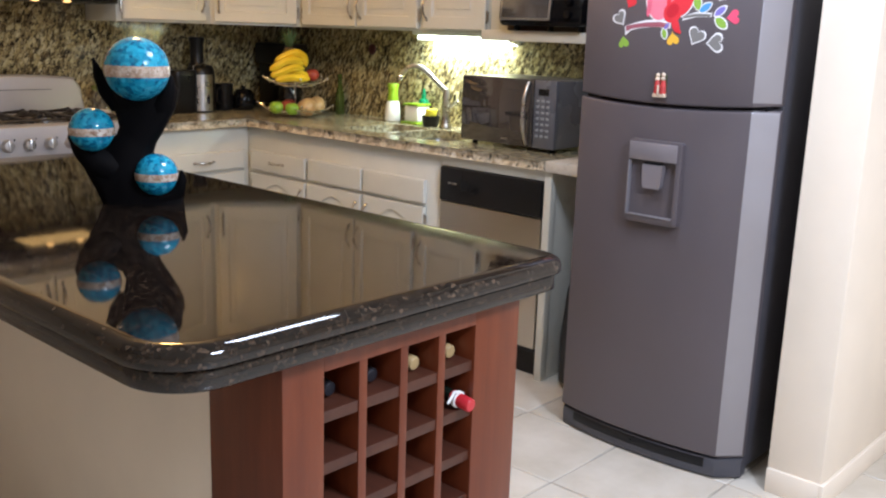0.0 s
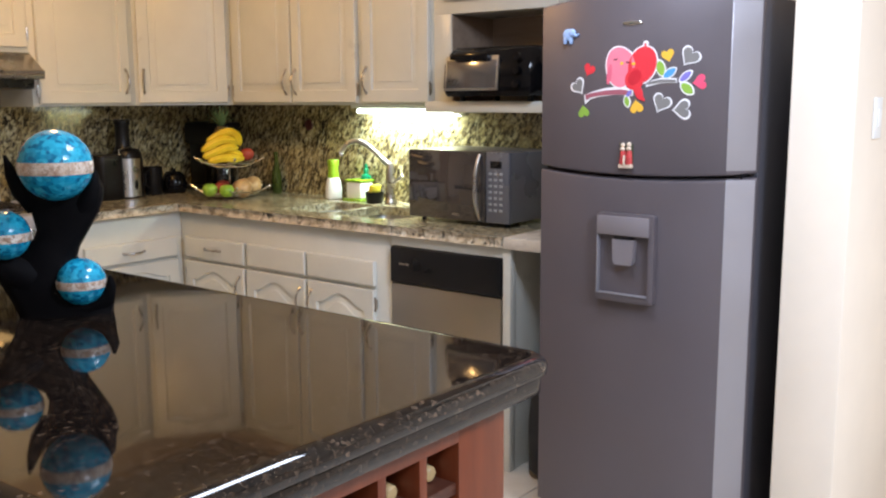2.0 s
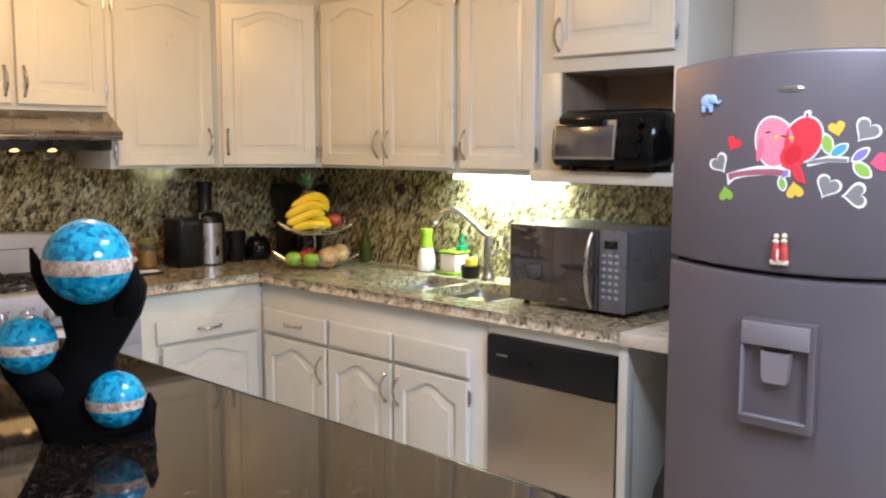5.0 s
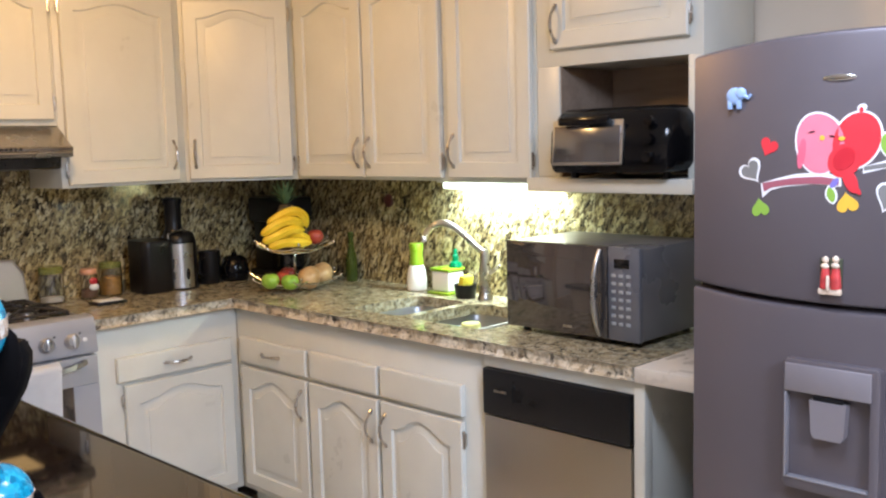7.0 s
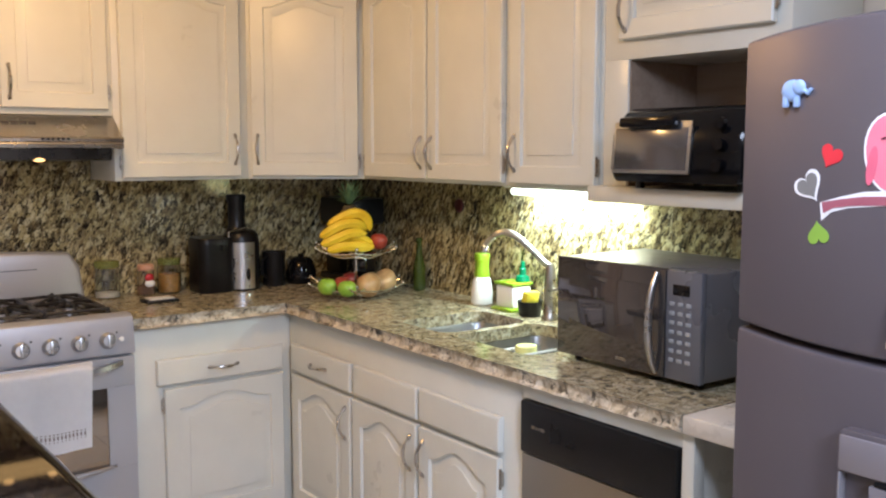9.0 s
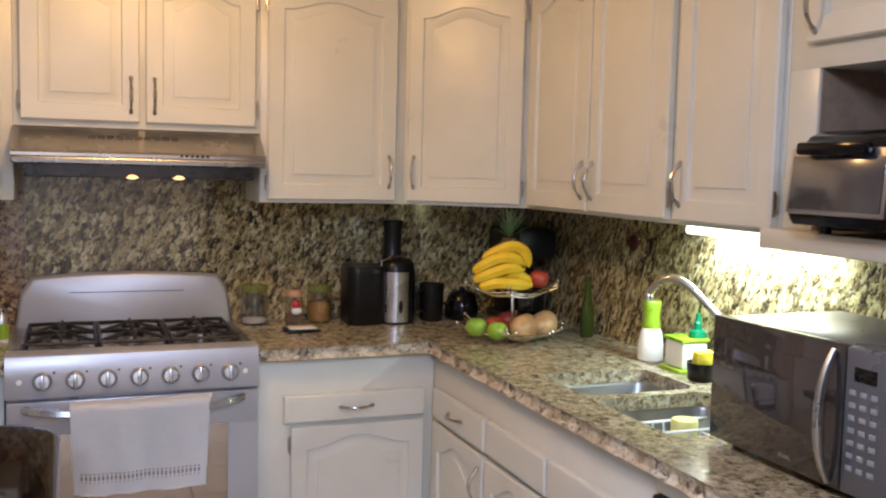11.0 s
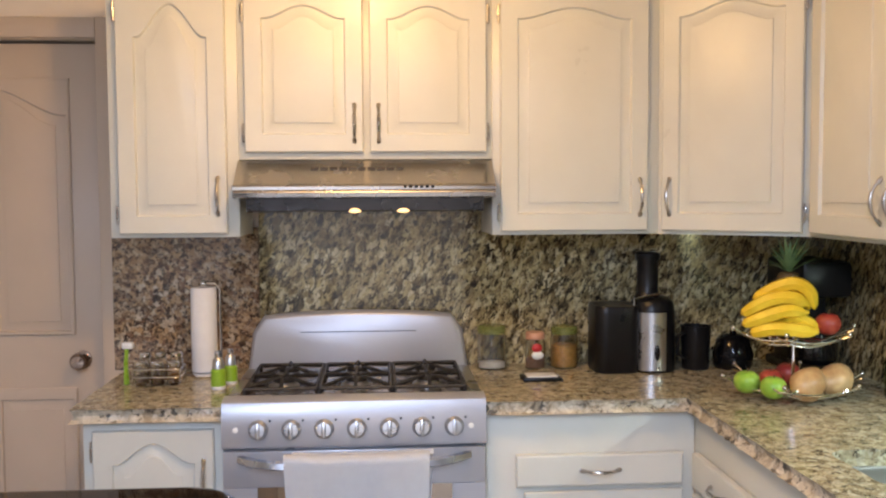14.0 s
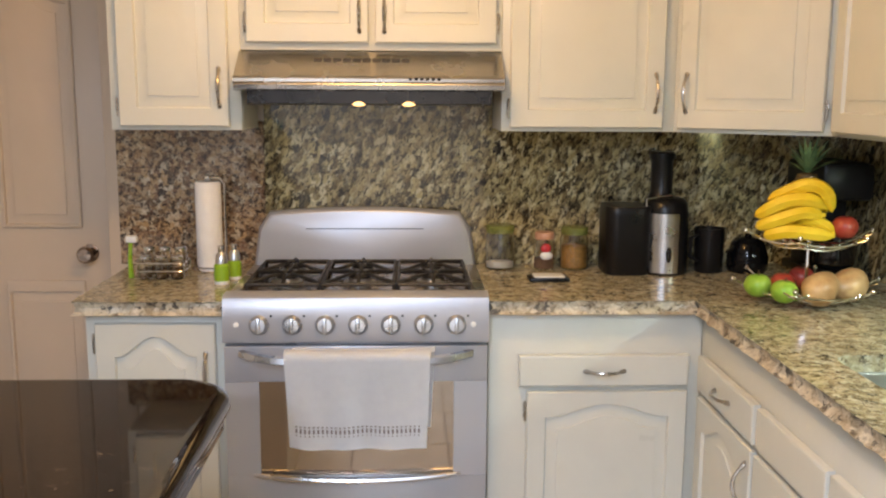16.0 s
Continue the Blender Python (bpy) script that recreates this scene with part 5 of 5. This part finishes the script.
part("bottle", lathe(bmesh.new(), [(0.024, 0), (0.026, 0.004), (0.026, 0.1), (0.014, 0.15), (0.011, 0.2), (0.014, 0.205), (0.014, 0.225), (0, 0.226)], (-0.02, -0.67, TOP), 20), GREEN_GLASS, gb)
sock = thing("wall_outlet", (EX - 0.02, -0.86, 1.25), "dark red round cover on the granite backsplash", "wall cover")
part("cover", lathe(bmesh.new(), [(0.028, 0), (0.03, 0.003), (0.026, 0.008), (0, 0.01)], m=Matrix.Translation((EX - 0.02, -0.86, 1.28)) @ Matrix.Rotation(radians(-90), 4, "Y"), n=24), worn("maroon_plastic", (0.06, 0.008, 0.01), 0.4), sock)

roll = thing("paper_towel", (-2.14, -0.13, TOP), "white paper towel roll on a steel stand", "paper towel")
part("paper", lathe(bmesh.new(), [(0.018, 0.014), (0.042, 0.014), (0.043, 0.02), (0.043, 0.294), (0.04, 0.298), (0.018, 0.298)], (-2.14, -0.13, TOP), 32), worn("white_paper", (0.82, 0.81, 0.8), 0.9, vary=0.03, scale=30, grain=300, relief=0.4), roll)
part("base", lathe(bmesh.new(), [(0.062, 0), (0.064, 0.004), (0.05, 0.01), (0.01, 0.013)], (-2.14, -0.13, TOP), 28), CHROME, roll)
part("rod", tube(bmesh.new(), [(-2.085, -0.13, TOP + 0.005), (-2.085, -0.13, TOP + 0.29), (-2.1, -0.13, TOP + 0.31), (-2.14, -0.13, TOP + 0.312)], 0.0045, 8), CHROME, roll)
part("knob", ball(bmesh.new(), (-2.14, -0.13, TOP + 0.312), 0.012), CHROME, roll)


def condiment(x, y, k):
    t = thing("spray_bottle", (x, y, TOP), "clear bottle of lime green soap with steel cap", "bottle", "bottles beside the stove")
    part("bottle", lathe(bmesh.new(), [(0.024 * k, 0), (0.026 * k, 0.004), (0.026 * k, 0.012 * k)], (x, y, TOP), 20), WHITE, t)
    part("liquid", lathe(bmesh.new(), [(0.026 * k, 0.012 * k), (0.026 * k, 0.065 * k), (0.02 * k, 0.072 * k)], (x, y, TOP), 20), LIME, t, "lime green liquid")
    part("neck", lathe(bmesh.new(), [(0.021 * k, 0.072 * k), (0.019 * k, 0.1 * k), (0.012 * k, 0.11 * k)], (x, y, TOP), 20), STEEL, t)
    part("cap", lathe(bmesh.new(), [(0.009 * k, 0.11 * k), (0.011 * k, 0.115 * k), (0.011 * k, 0.135 * k), (0, 0.137 * k)], (x, y, TOP), 14), CHROME, t)


condiment(-2.055, -0.37, 0.9)
condiment(-2.03, -0.29, 0.85)
caddy2 = thing("spice_rack", (-2.26, -0.27, TOP), "low chrome wire rack for spice jars", "rack")
for z in (0.03, 0.055):
    part("rail", tube(bmesh.new(), [(x, y, TOP + z) for x, y in rounded(-2.335, -2.185, -0.325, -0.215, 0.015, 3)], 0.002, 6, True), CHROME, caddy2)
for x in (-2.335, -2.185):
    for y in (-0.31, -0.23):
        part("leg", tube(bmesh.new(), [(x, y, TOP), (x, y, TOP + 0.055)], 0.002, 6), CHROME, caddy2)
SPICE = worn("brown_spice", (0.22, 0.12, 0.05), 0.9, vary=0.3, scale=80)
for i in range(3):
    for j in range(2):
        x, y = -2.31 + i * 0.05, -0.295 + j * 0.05
        h = 0.075 + 0.022 * j
        t = thing("spice_jar", (x, y, TOP + 0.003), "small clear spice jar with a shiny steel lid", "jar", "spice jars in the rack")
        prof = [(0.019, 0.003), (0.021, 0.006), (0.021, h * 0.8), (0.016, h * 0.86)]
        part("glass", lathe(bmesh.new(), prof + [(a - 0.002, max(b, 0.007)) for a, b in reversed(prof)] + [(0, 0.007)], (x, y, TOP), 18), GLASS, t)
        part("filling", lathe(bmesh.new(), [(0.017, 0.009), (0.0175, 0.012), (0.0175, h * (0.25 + 0.15 * ((i + j) % 3))), (0, h * (0.27 + 0.15 * ((i + j) % 3)))], (x, y, TOP), 16), SPICE, t)
        part("lid", lathe(bmesh.new(), [(0.018, h * 0.84), (0.019, h * 0.86), (0.019, h), (0.014, h + 0.004), (0, h + 0.005)], (x, y, TOP), 18), CHROME, t)
brush = thing("bottle_brush", (-2.365, -0.27, TOP), "green handled brush with white bristles", "brush")
part("handle", tube(bmesh.new(), [(-2.365, -0.27, TOP), (-2.367, -0.268, TOP + 0.06), (-2.362, -0.27, TOP + 0.12)], [0.009, 0.007, 0.006], 8), LIME, brush)
part("head", moved(boxed(-0.018, 0.018, -0.012, 0.012, 0, 0.022, 0.006), at(-2.358, -0.27, TOP + 0.115)), WHITE, brush)

# ---- towel over the oven handle ----
TOWEL = worn("white_cotton", (0.93, 0.95, 0.99), 0.95, vary=0.03, scale=40, grain=300, relief=0.05)
towel = thing("dish_towel", (-1.61, SF - 0.05, 0.77), "white cotton dish towel with openwork border", "towel")


def drape(x0, x1, z_low, top, front, back, seed, u, v):
    """A point of the hanging cloth: u across, v from behind the handle over it and down."""
    if v < 0.12:
        a = math.pi * v / 0.12
        y, z = back + (front - back) * (0.5 - 0.5 * math.cos(a)), top + 0.012 * math.sin(a)
    else:
        w = (v - 0.12) / 0.88
        y = front + 0.012 * math.sin(w * 2.2) + (0.009 * math.sin(u * 9 + seed + w) + 0.005 * math.sin(u * 21 + seed * 2 - 2 * w)) * w ** 0.6
        z = top - (top - z_low) * w - 0.009 * w * math.sin(u * 3.1)
    sag = -0.012 * (1 - (2 * ((x0 + (x1 - x0) * u) - SM) / 0.67) ** 2) * max(0, 1 - v)
    taper = 0.012 * v
    return Vector((x0 + taper + (x1 - x0 - 2 * taper) * u, y, z + sag))


def cloth(*shape):
    bm, nx, rows = bmesh.new(), 48, 30
    grid = [[bm.verts.new(drape(*shape, i / nx, j / rows)) for i in range(nx + 1)] for j in range(rows + 1)]
    for a, b in zip(grid, grid[1:]):
        for i in range(nx):
            bm.faces.new((a[i], a[i + 1], b[i + 1], b[i]))
    bmesh.ops.solidify(bm, geom=bm.faces[:], thickness=0.003)
    return bm


FRONT = (-1.820, -1.408, 0.512, 0.788, SF - 0.075, SF - 0.02, 2.0)
part("back_fold", cloth(-1.80, -1.395, 0.55, 0.788, SF - 0.012, SF - 0.03, 1.0), TOWEL, towel, smooth=80)
front = part("front_fold", cloth(*FRONT), TOWEL, towel, smooth=80)
HOLE = worn("openwork_shadow", (0.3, 0.26, 0.25), 0.9)
for i in range(29):
    u = 0.06 + 0.88 * i / 28
    for v, w, h in ((0.825, 0.0026, 0.006), (0.868, 0.0014, 0.0016), (0.785, 0.003, 0.0014)):
        p = drape(*FRONT, u, v)
        part("openwork", boxed(p.x - w, p.x + w, p.y - 0.0045, p.y - 0.002, p.z - h, p.z + h, 0), HOLE, front)

# ---- wine bottles ----
BOTTLE = material("dark_bottle_glass", (0.008, 0.012, 0.008), 0.08)
CORK = worn("pale_cork_capsule", (0.4, 0.28, 0.13), 0.4, vary=0.12, scale=40)
FOIL = worn("black_foil_capsule", (0.02, 0.02, 0.025), 0.3, 0.3)


def wine_bottle(col, row, cap, label, out=0.0, tilt=0.0):
    x = (holes_x[col][0] + holes_x[col][1]) / 2
    z = ROWS[row][0] + 0.004
    m = Matrix.Translation((x + 0.012, RY + 0.05 - out, z + 0.014)) @ Matrix.Rotation(radians(-83.5), 4, "X") @ Matrix.Rotation(radians(tilt), 4, "Y")
    t = thing("wine_bottle", (x, RY + 0.1, z), label, "wine bottle", "bottles in the wine rack")
    part("glass", lathe(bmesh.new(), [(0.0145, 0.05), (0.0145, 0.09), (0.033, 0.14), (0.033, 0.205), (0, 0.206)], m=m, n=20), BOTTLE, t)
    c = part("capsule", lathe(bmesh.new(), [(0, 0.0), (0.013, 0.001), (0.0155, 0.004), (0.0155, 0.025), (0.0152, 0.055)], m=m, n=20), cap, t)
    return t, m, c


wine_bottle(0, 0, FOIL, "dark wine bottle with black capsule in the rack")
wine_bottle(1, 0, FOIL, "dark wine bottle with black capsule in the rack")
wine_bottle(2, 0, CORK, "wine bottle with pale gold capsule in the rack", 0.01)
wine_bottle(3, 0, CORK, "wine bottle with pale gold capsule in the rack", 0.01)
t, m, c = wine_bottle(3, 1, RED, "wine bottle with red capsule and white ribbon", 0.075)
part("ribbon", lathe(bmesh.new(), [(0.016, 0.035), (0.019, 0.036), (0.019, 0.044), (0.016, 0.045)], m=m, n=16), WHITE, c, "white ribbon")
part("ribbon_tail", tube(bmesh.new(), [m @ Vector((0.0, -0.017, 0.04)), m @ Vector((-0.02, -0.025, 0.036)), m @ Vector((-0.045, -0.006, 0.03))], 0.003, 6), WHITE, c)

# ---- dark bag between end panel and fridge ----
bagm = worn("black_nylon", (0.01, 0.01, 0.012), 0.6, vary=0.2, scale=20, grain=300, relief=0.4)
rings = []
for z, s in ((0.001, 0.85), (0.03, 1.0), (0.2, 1.02), (0.4, 0.9), (0.52, 0.6), (0.56, 0.25)):
    rings.append([(-0.42 + 0.2 * s * math.cos(a) * (1 + 0.05 * math.sin(3 * a)), -2.74 + 0.115 * s * math.sin(a), z) for a in [2 * math.pi * i / 24 for i in range(24)]])
solid("black_bag", loops(bmesh.new(), rings), bagm, "black nylon bag standing beside the fridge", "bag", smooth=80)

# ---- stickers and magnets on the fridge ----


def decal(bm_pts, lift=0.0012):
    """A thin cut-out on the curved freezer door; points are (y, z)."""
    bm = bmesh.new()
    loops(bm, [[(bulge(y) - d, y, z) for y, z in bm_pts] for d in (0.0002, lift)])
    return bm


def oval(y, z, w, h, turn=0, n=28, cut=0.0):
    c, s = math.cos(radians(turn)), math.sin(radians(turn))
    out = []
    for i in range(n):
        a = 2 * math.pi * i / n
        p, q = w * math.cos(a), h * math.sin(a) * (1 - cut * math.cos(a))
        out.append((y - (p * c - q * s), z + p * s + q * c))
    return out


def heart(y, z, size, turn=0, n=30):
    c, s = math.cos(radians(turn)), math.sin(radians(turn))
    out = []
    for i in range(n):
        a = 2 * math.pi * i / n
        p = size * 0.5 * math.sin(a) ** 3
        q = size * 0.032 * (13 * math.cos(a) - 5 * math.cos(2 * a) - 2 * math.cos(3 * a) - math.cos(4 * a))
        out.append((y - (p * c - q * s), z + p * s + q * c))
    return out


def leaf_shape(y, z, w, h, turn=0, n=20):
    c, s = math.cos(radians(turn)), math.sin(radians(turn))
    out = []
    for i in range(n):
        u = 2 * math.pi * i / n
        p, q = w * math.sin(u) * abs(math.sin(u)) ** 0.4, h * math.cos(u)
        out.append((y - (p * c - q * s), z + p * s + q * c))
    return out


def vinyl(name, c):
    return worn(name, c, 0.45, vary=0.05, scale=30, grain=200, relief=0.03)


V_WHITE, V_PINK, V_RED = vinyl("white_vinyl", (0.8, 0.78, 0.78)), vinyl("pink_vinyl", (0.78, 0.2, 0.27)), vinyl("red_vinyl", (0.68, 0.035, 0.05))
V_GREEN, V_YELLOW, V_BLUE, V_PURPLE, V_ROSE = vinyl("green_vinyl", (0.25, 0.42, 0.06)), vinyl("amber_vinyl", (0.8, 0.45, 0.05)), vinyl("blue_vinyl", (0.08, 0.3, 0.6)), vinyl("violet_vinyl", (0.2, 0.17, 0.5)), vinyl("rose_vinyl", (0.75, 0.08, 0.16))
V_GREY = vinyl("clear_grey_vinyl", (0.2, 0.19, 0.18))


def sticker(shape, mat, label, inner=None, name="sticker"):
    t = thing(name, (-0.93, -3.23, 1.5), label, "sticker", "stickers on the fridge")
    part("border" if inner else "film", decal(shape), mat, t)
    for k, (pts, m2) in enumerate(inner or ()):
        part("print", decal(pts, 0.0018 + 0.0004 * k), m2, t)


V_BARK = vinyl("reddish_mauve_vinyl", (0.34, 0.1, 0.13))
V_BLUSH, V_DEEP, V_INK = vinyl("deep_pink_vinyl", (0.7, 0.13, 0.2)), vinyl("dark_red_vinyl", (0.55, 0.02, 0.035)), vinyl("dark_ink_vinyl", (0.1, 0.02, 0.03))
PY, RY2 = -3.203, -3.272
sticker(oval(PY, 1.508, 0.051, 0.062, 10, cut=0.1), V_WHITE, "pink rounded half of a heart sticker with white edge",
        [(oval(PY, 1.508, 0.047, 0.058, 10, cut=0.1), V_PINK), (oval(-3.166, 1.488, 0.008, 0.03, -8), V_BLUSH), (oval(-3.207, 1.518, 0.005, 0.005), V_YELLOW),
         (oval(-3.186, 1.53, 0.007, 0.0016, 12), V_INK), (oval(-3.226, 1.521, 0.006, 0.0016, -8), V_INK)])
sticker(oval(-3.281, 1.573, 0.009, 0.007, 20), V_WHITE, "small white and red tuft sticker over the heart", [(oval(-3.28, 1.569, 0.004, 0.005), V_RED)])
sticker(oval(RY2, 1.512, 0.047, 0.058, -24), V_WHITE, "red rounded half of a heart sticker with white edge",
        [(oval(RY2, 1.512, 0.043, 0.054, -24), V_RED), (oval(-3.25, 1.474, 0.03, 0.034, -40), V_RED), (oval(-3.262, 1.436, 0.012, 0.026, 25), V_RED), (oval(-3.273, 1.42, 0.005, 0.014, 40), V_RED),
         (oval(-3.25, 1.478, 0.018, 0.024, -40), V_DEEP), (oval(-3.245, 1.516, 0.006, 0.004), V_YELLOW)])
for pts, label in (([(-3.078, 1.428), (-3.115, 1.439), (-3.155, 1.448), (-3.21, 1.452), (-3.245, 1.443), (-3.245, 1.424), (-3.19, 1.428), (-3.13, 1.422), (-3.1, 1.414), (-3.082, 1.399)], "white and red branch sticker below the heart"),
                   ([(-3.285, 1.462), (-3.33, 1.475), (-3.378, 1.473), (-3.378, 1.46), (-3.33, 1.46), (-3.285, 1.449)], "white branch tip sticker beside the heart")):
    cy = sum(p[0] for p in pts) / len(pts)
    cz = sum(p[1] for p in pts) / len(pts)
    sticker(pts, V_WHITE, label, [([(cy + (y - cy) * 0.95, cz + (z - cz) * 0.6) for y, z in pts], V_BARK if cy > -3.2 else V_GREY)])
for shape, small, col, label in (
        (heart(-3.095, 1.503, 0.040, -25), None, V_RED, "small red heart sticker"), (heart(-3.077, 1.377, 0.040, 190), None, V_GREEN, "small green heart sticker"),
        (heart(-3.055, 1.454, 0.055, 35), heart(-3.055, 1.454, 0.043, 35), V_GREY, "clear heart sticker with white outline"),
        (heart(-3.349, 1.538, 0.038, 15), None, V_YELLOW, "small amber heart-shaped sticker"), (heart(-3.257, 1.392, 0.042, 190), None, V_YELLOW, "amber heart sticker under the branch"),
        (heart(-3.414, 1.533, 0.060, -35), heart(-3.414, 1.533, 0.05, -35), V_GREY, "clear heart sticker with rosy white outline"),
        (heart(-3.335, 1.405, 0.060, -25), heart(-3.335, 1.405, 0.05, -25), V_GREY, "clear heart sticker with rosy white outline"),
        (heart(-3.397, 1.386, 0.060, -85), heart(-3.397, 1.386, 0.048, -85), V_GREY, "clear heart sticker with white outline"),
        (heart(-3.444, 1.462, 0.042, -80), None, V_ROSE, "rose pink heart sticker"),
        (leaf_shape(-3.329, 1.502, 0.015, 0.026, 15), leaf_shape(-3.329, 1.502, 0.012, 0.022, 15), V_GREEN, "green leaf sticker with white edge"),
        (leaf_shape(-3.356, 1.488, 0.013, 0.025, -55), leaf_shape(-3.356, 1.488, 0.010, 0.021, -55), V_BLUE, "blue leaf sticker with white edge"),
        (leaf_shape(-3.403, 1.478, 0.012, 0.025, -50), leaf_shape(-3.403, 1.478, 0.009, 0.02, -50), V_PURPLE, "violet leaf sticker with white edge"),
        (leaf_shape(-3.408, 1.444, 0.016, 0.026, 50), leaf_shape(-3.408, 1.444, 0.012, 0.021, 50), V_GREEN, "green leaf sticker with white edge"),
        (leaf_shape(-3.226, 1.408, 0.012, 0.019, 15), leaf_shape(-3.226, 1.408, 0.008, 0.015, 15), V_GREEN, "small green leaf sticker with white edge"),
        (leaf_shape(-3.232, 1.431, 0.008, 0.015, -40), leaf_shape(-3.232, 1.431, 0.006, 0.012, -40), V_PURPLE, "small violet leaf sticker with white edge")):
    if small:
        sticker(shape, V_WHITE, label, [(small, col)])
    else:
        sticker(shape, col, label)

ele = thing("elephant_magnet", (bulge(-3.021), -3.021, 1.6), "pale blue elephant-shaped fridge magnet", "magnet")
BABY = worn("pale_blue_resin", (0.3, 0.42, 0.65), 0.35)
ex = bulge(-3.021) - 0.004
part("body", ball(bmesh.new(), (ex, -3.016, 1.608), 0.018, (0.35, 1.05, 1.0)), BABY, ele)
part("head", ball(bmesh.new(), (ex - 0.003, -3.031, 1.613), 0.0125, (0.45, 1, 1)), BABY, ele)
part("trunk", tube(bmesh.new(), [(ex - 0.003, -3.04, 1.608), (ex - 0.003, -3.048, 1.603), (ex - 0.003, -3.054, 1.610)], [0.005, 0.004, 0.003], 8), BABY, ele)
for y in (-3.006, -3.026):
    part("leg", boxed(ex - 0.004, ex + 0.004, y - 0.005, y + 0.005, 1.581, 1.601, 0.002), BABY, ele)
mag = thing("figurine_magnet", (bulge(-3.230), -3.230, 1.220), "small red and cream figurine fridge magnet", "magnet")
mx = bulge(-3.230) - 0.006
CERAMIC, SKIN = worn("red_glazed_ceramic", (0.5, 0.05, 0.05), 0.35, vary=0.3, scale=60), worn("cream_glazed_ceramic", (0.7, 0.55, 0.42), 0.35, vary=0.2, scale=80)
part("backing", boxed(mx + 0.001, mx + 0.006, -3.252, -3.208, 1.213, 1.285, 0.002), worn("dark_green_glaze", (0.05, 0.055, 0.03), 0.4), mag, "dark backing")
for dy, lift in ((-0.0105, 0.002), (0.0095, 0.0)):
    part("body", lathe(bmesh.new(), [(0.0105, 0.012), (0.011, 0.016), (0.0095, 0.035), (0.0075, 0.052), (0, 0.054)], (mx, -3.230 + dy, 1.213), 14), CERAMIC, mag)
    part("collar", ball(bmesh.new(), (mx - 0.004, -3.230 + dy, 1.269 + lift), 0.0085, (0.6, 1, 0.7), 12, 8), SKIN, mag, "cream collar")
    part("top", ball(bmesh.new(), (mx - 0.002, -3.230 + dy, 1.281 + lift), 0.0068, (0.9, 1, 1.1), 12, 8), SKIN, mag, "cream rounded top")
part("sash", moved(boxed(-0.003, 0.003, -0.003, 0.003, -0.016, 0.014, 0.002), at(mx - 0.011, -3.229, 1.238)), SKIN, mag, "cream sash")
part("foot", boxed(mx - 0.008, mx + 0.006, -3.252, -3.208, 1.213, 1.226, 0.003), SKIN, mag, "cream foot")

# ---- floor tiles ----
TS = 0.405
tile_mesh = finish("tile", boxed(-TS / 2 + 0.003, TS / 2 - 0.003, -TS / 2 + 0.003, TS / 2 - 0.003, -0.012, 0.0, 0.0025, 1), TILE)
floor = bpy.data.objects["floor"]
for i in range(-11, 4):
    for j in range(-10, 8):
        x, y = -1.303 + (i + 0.5) * TS, -3.164 + (j + 0.5) * TS
        if -5.6 < x < 0.2 and -7.0 < y < 0.1:
            ob = new("tile", tile_mesh)
            ob.parent = floor
            ob.location = (x, y, 0)
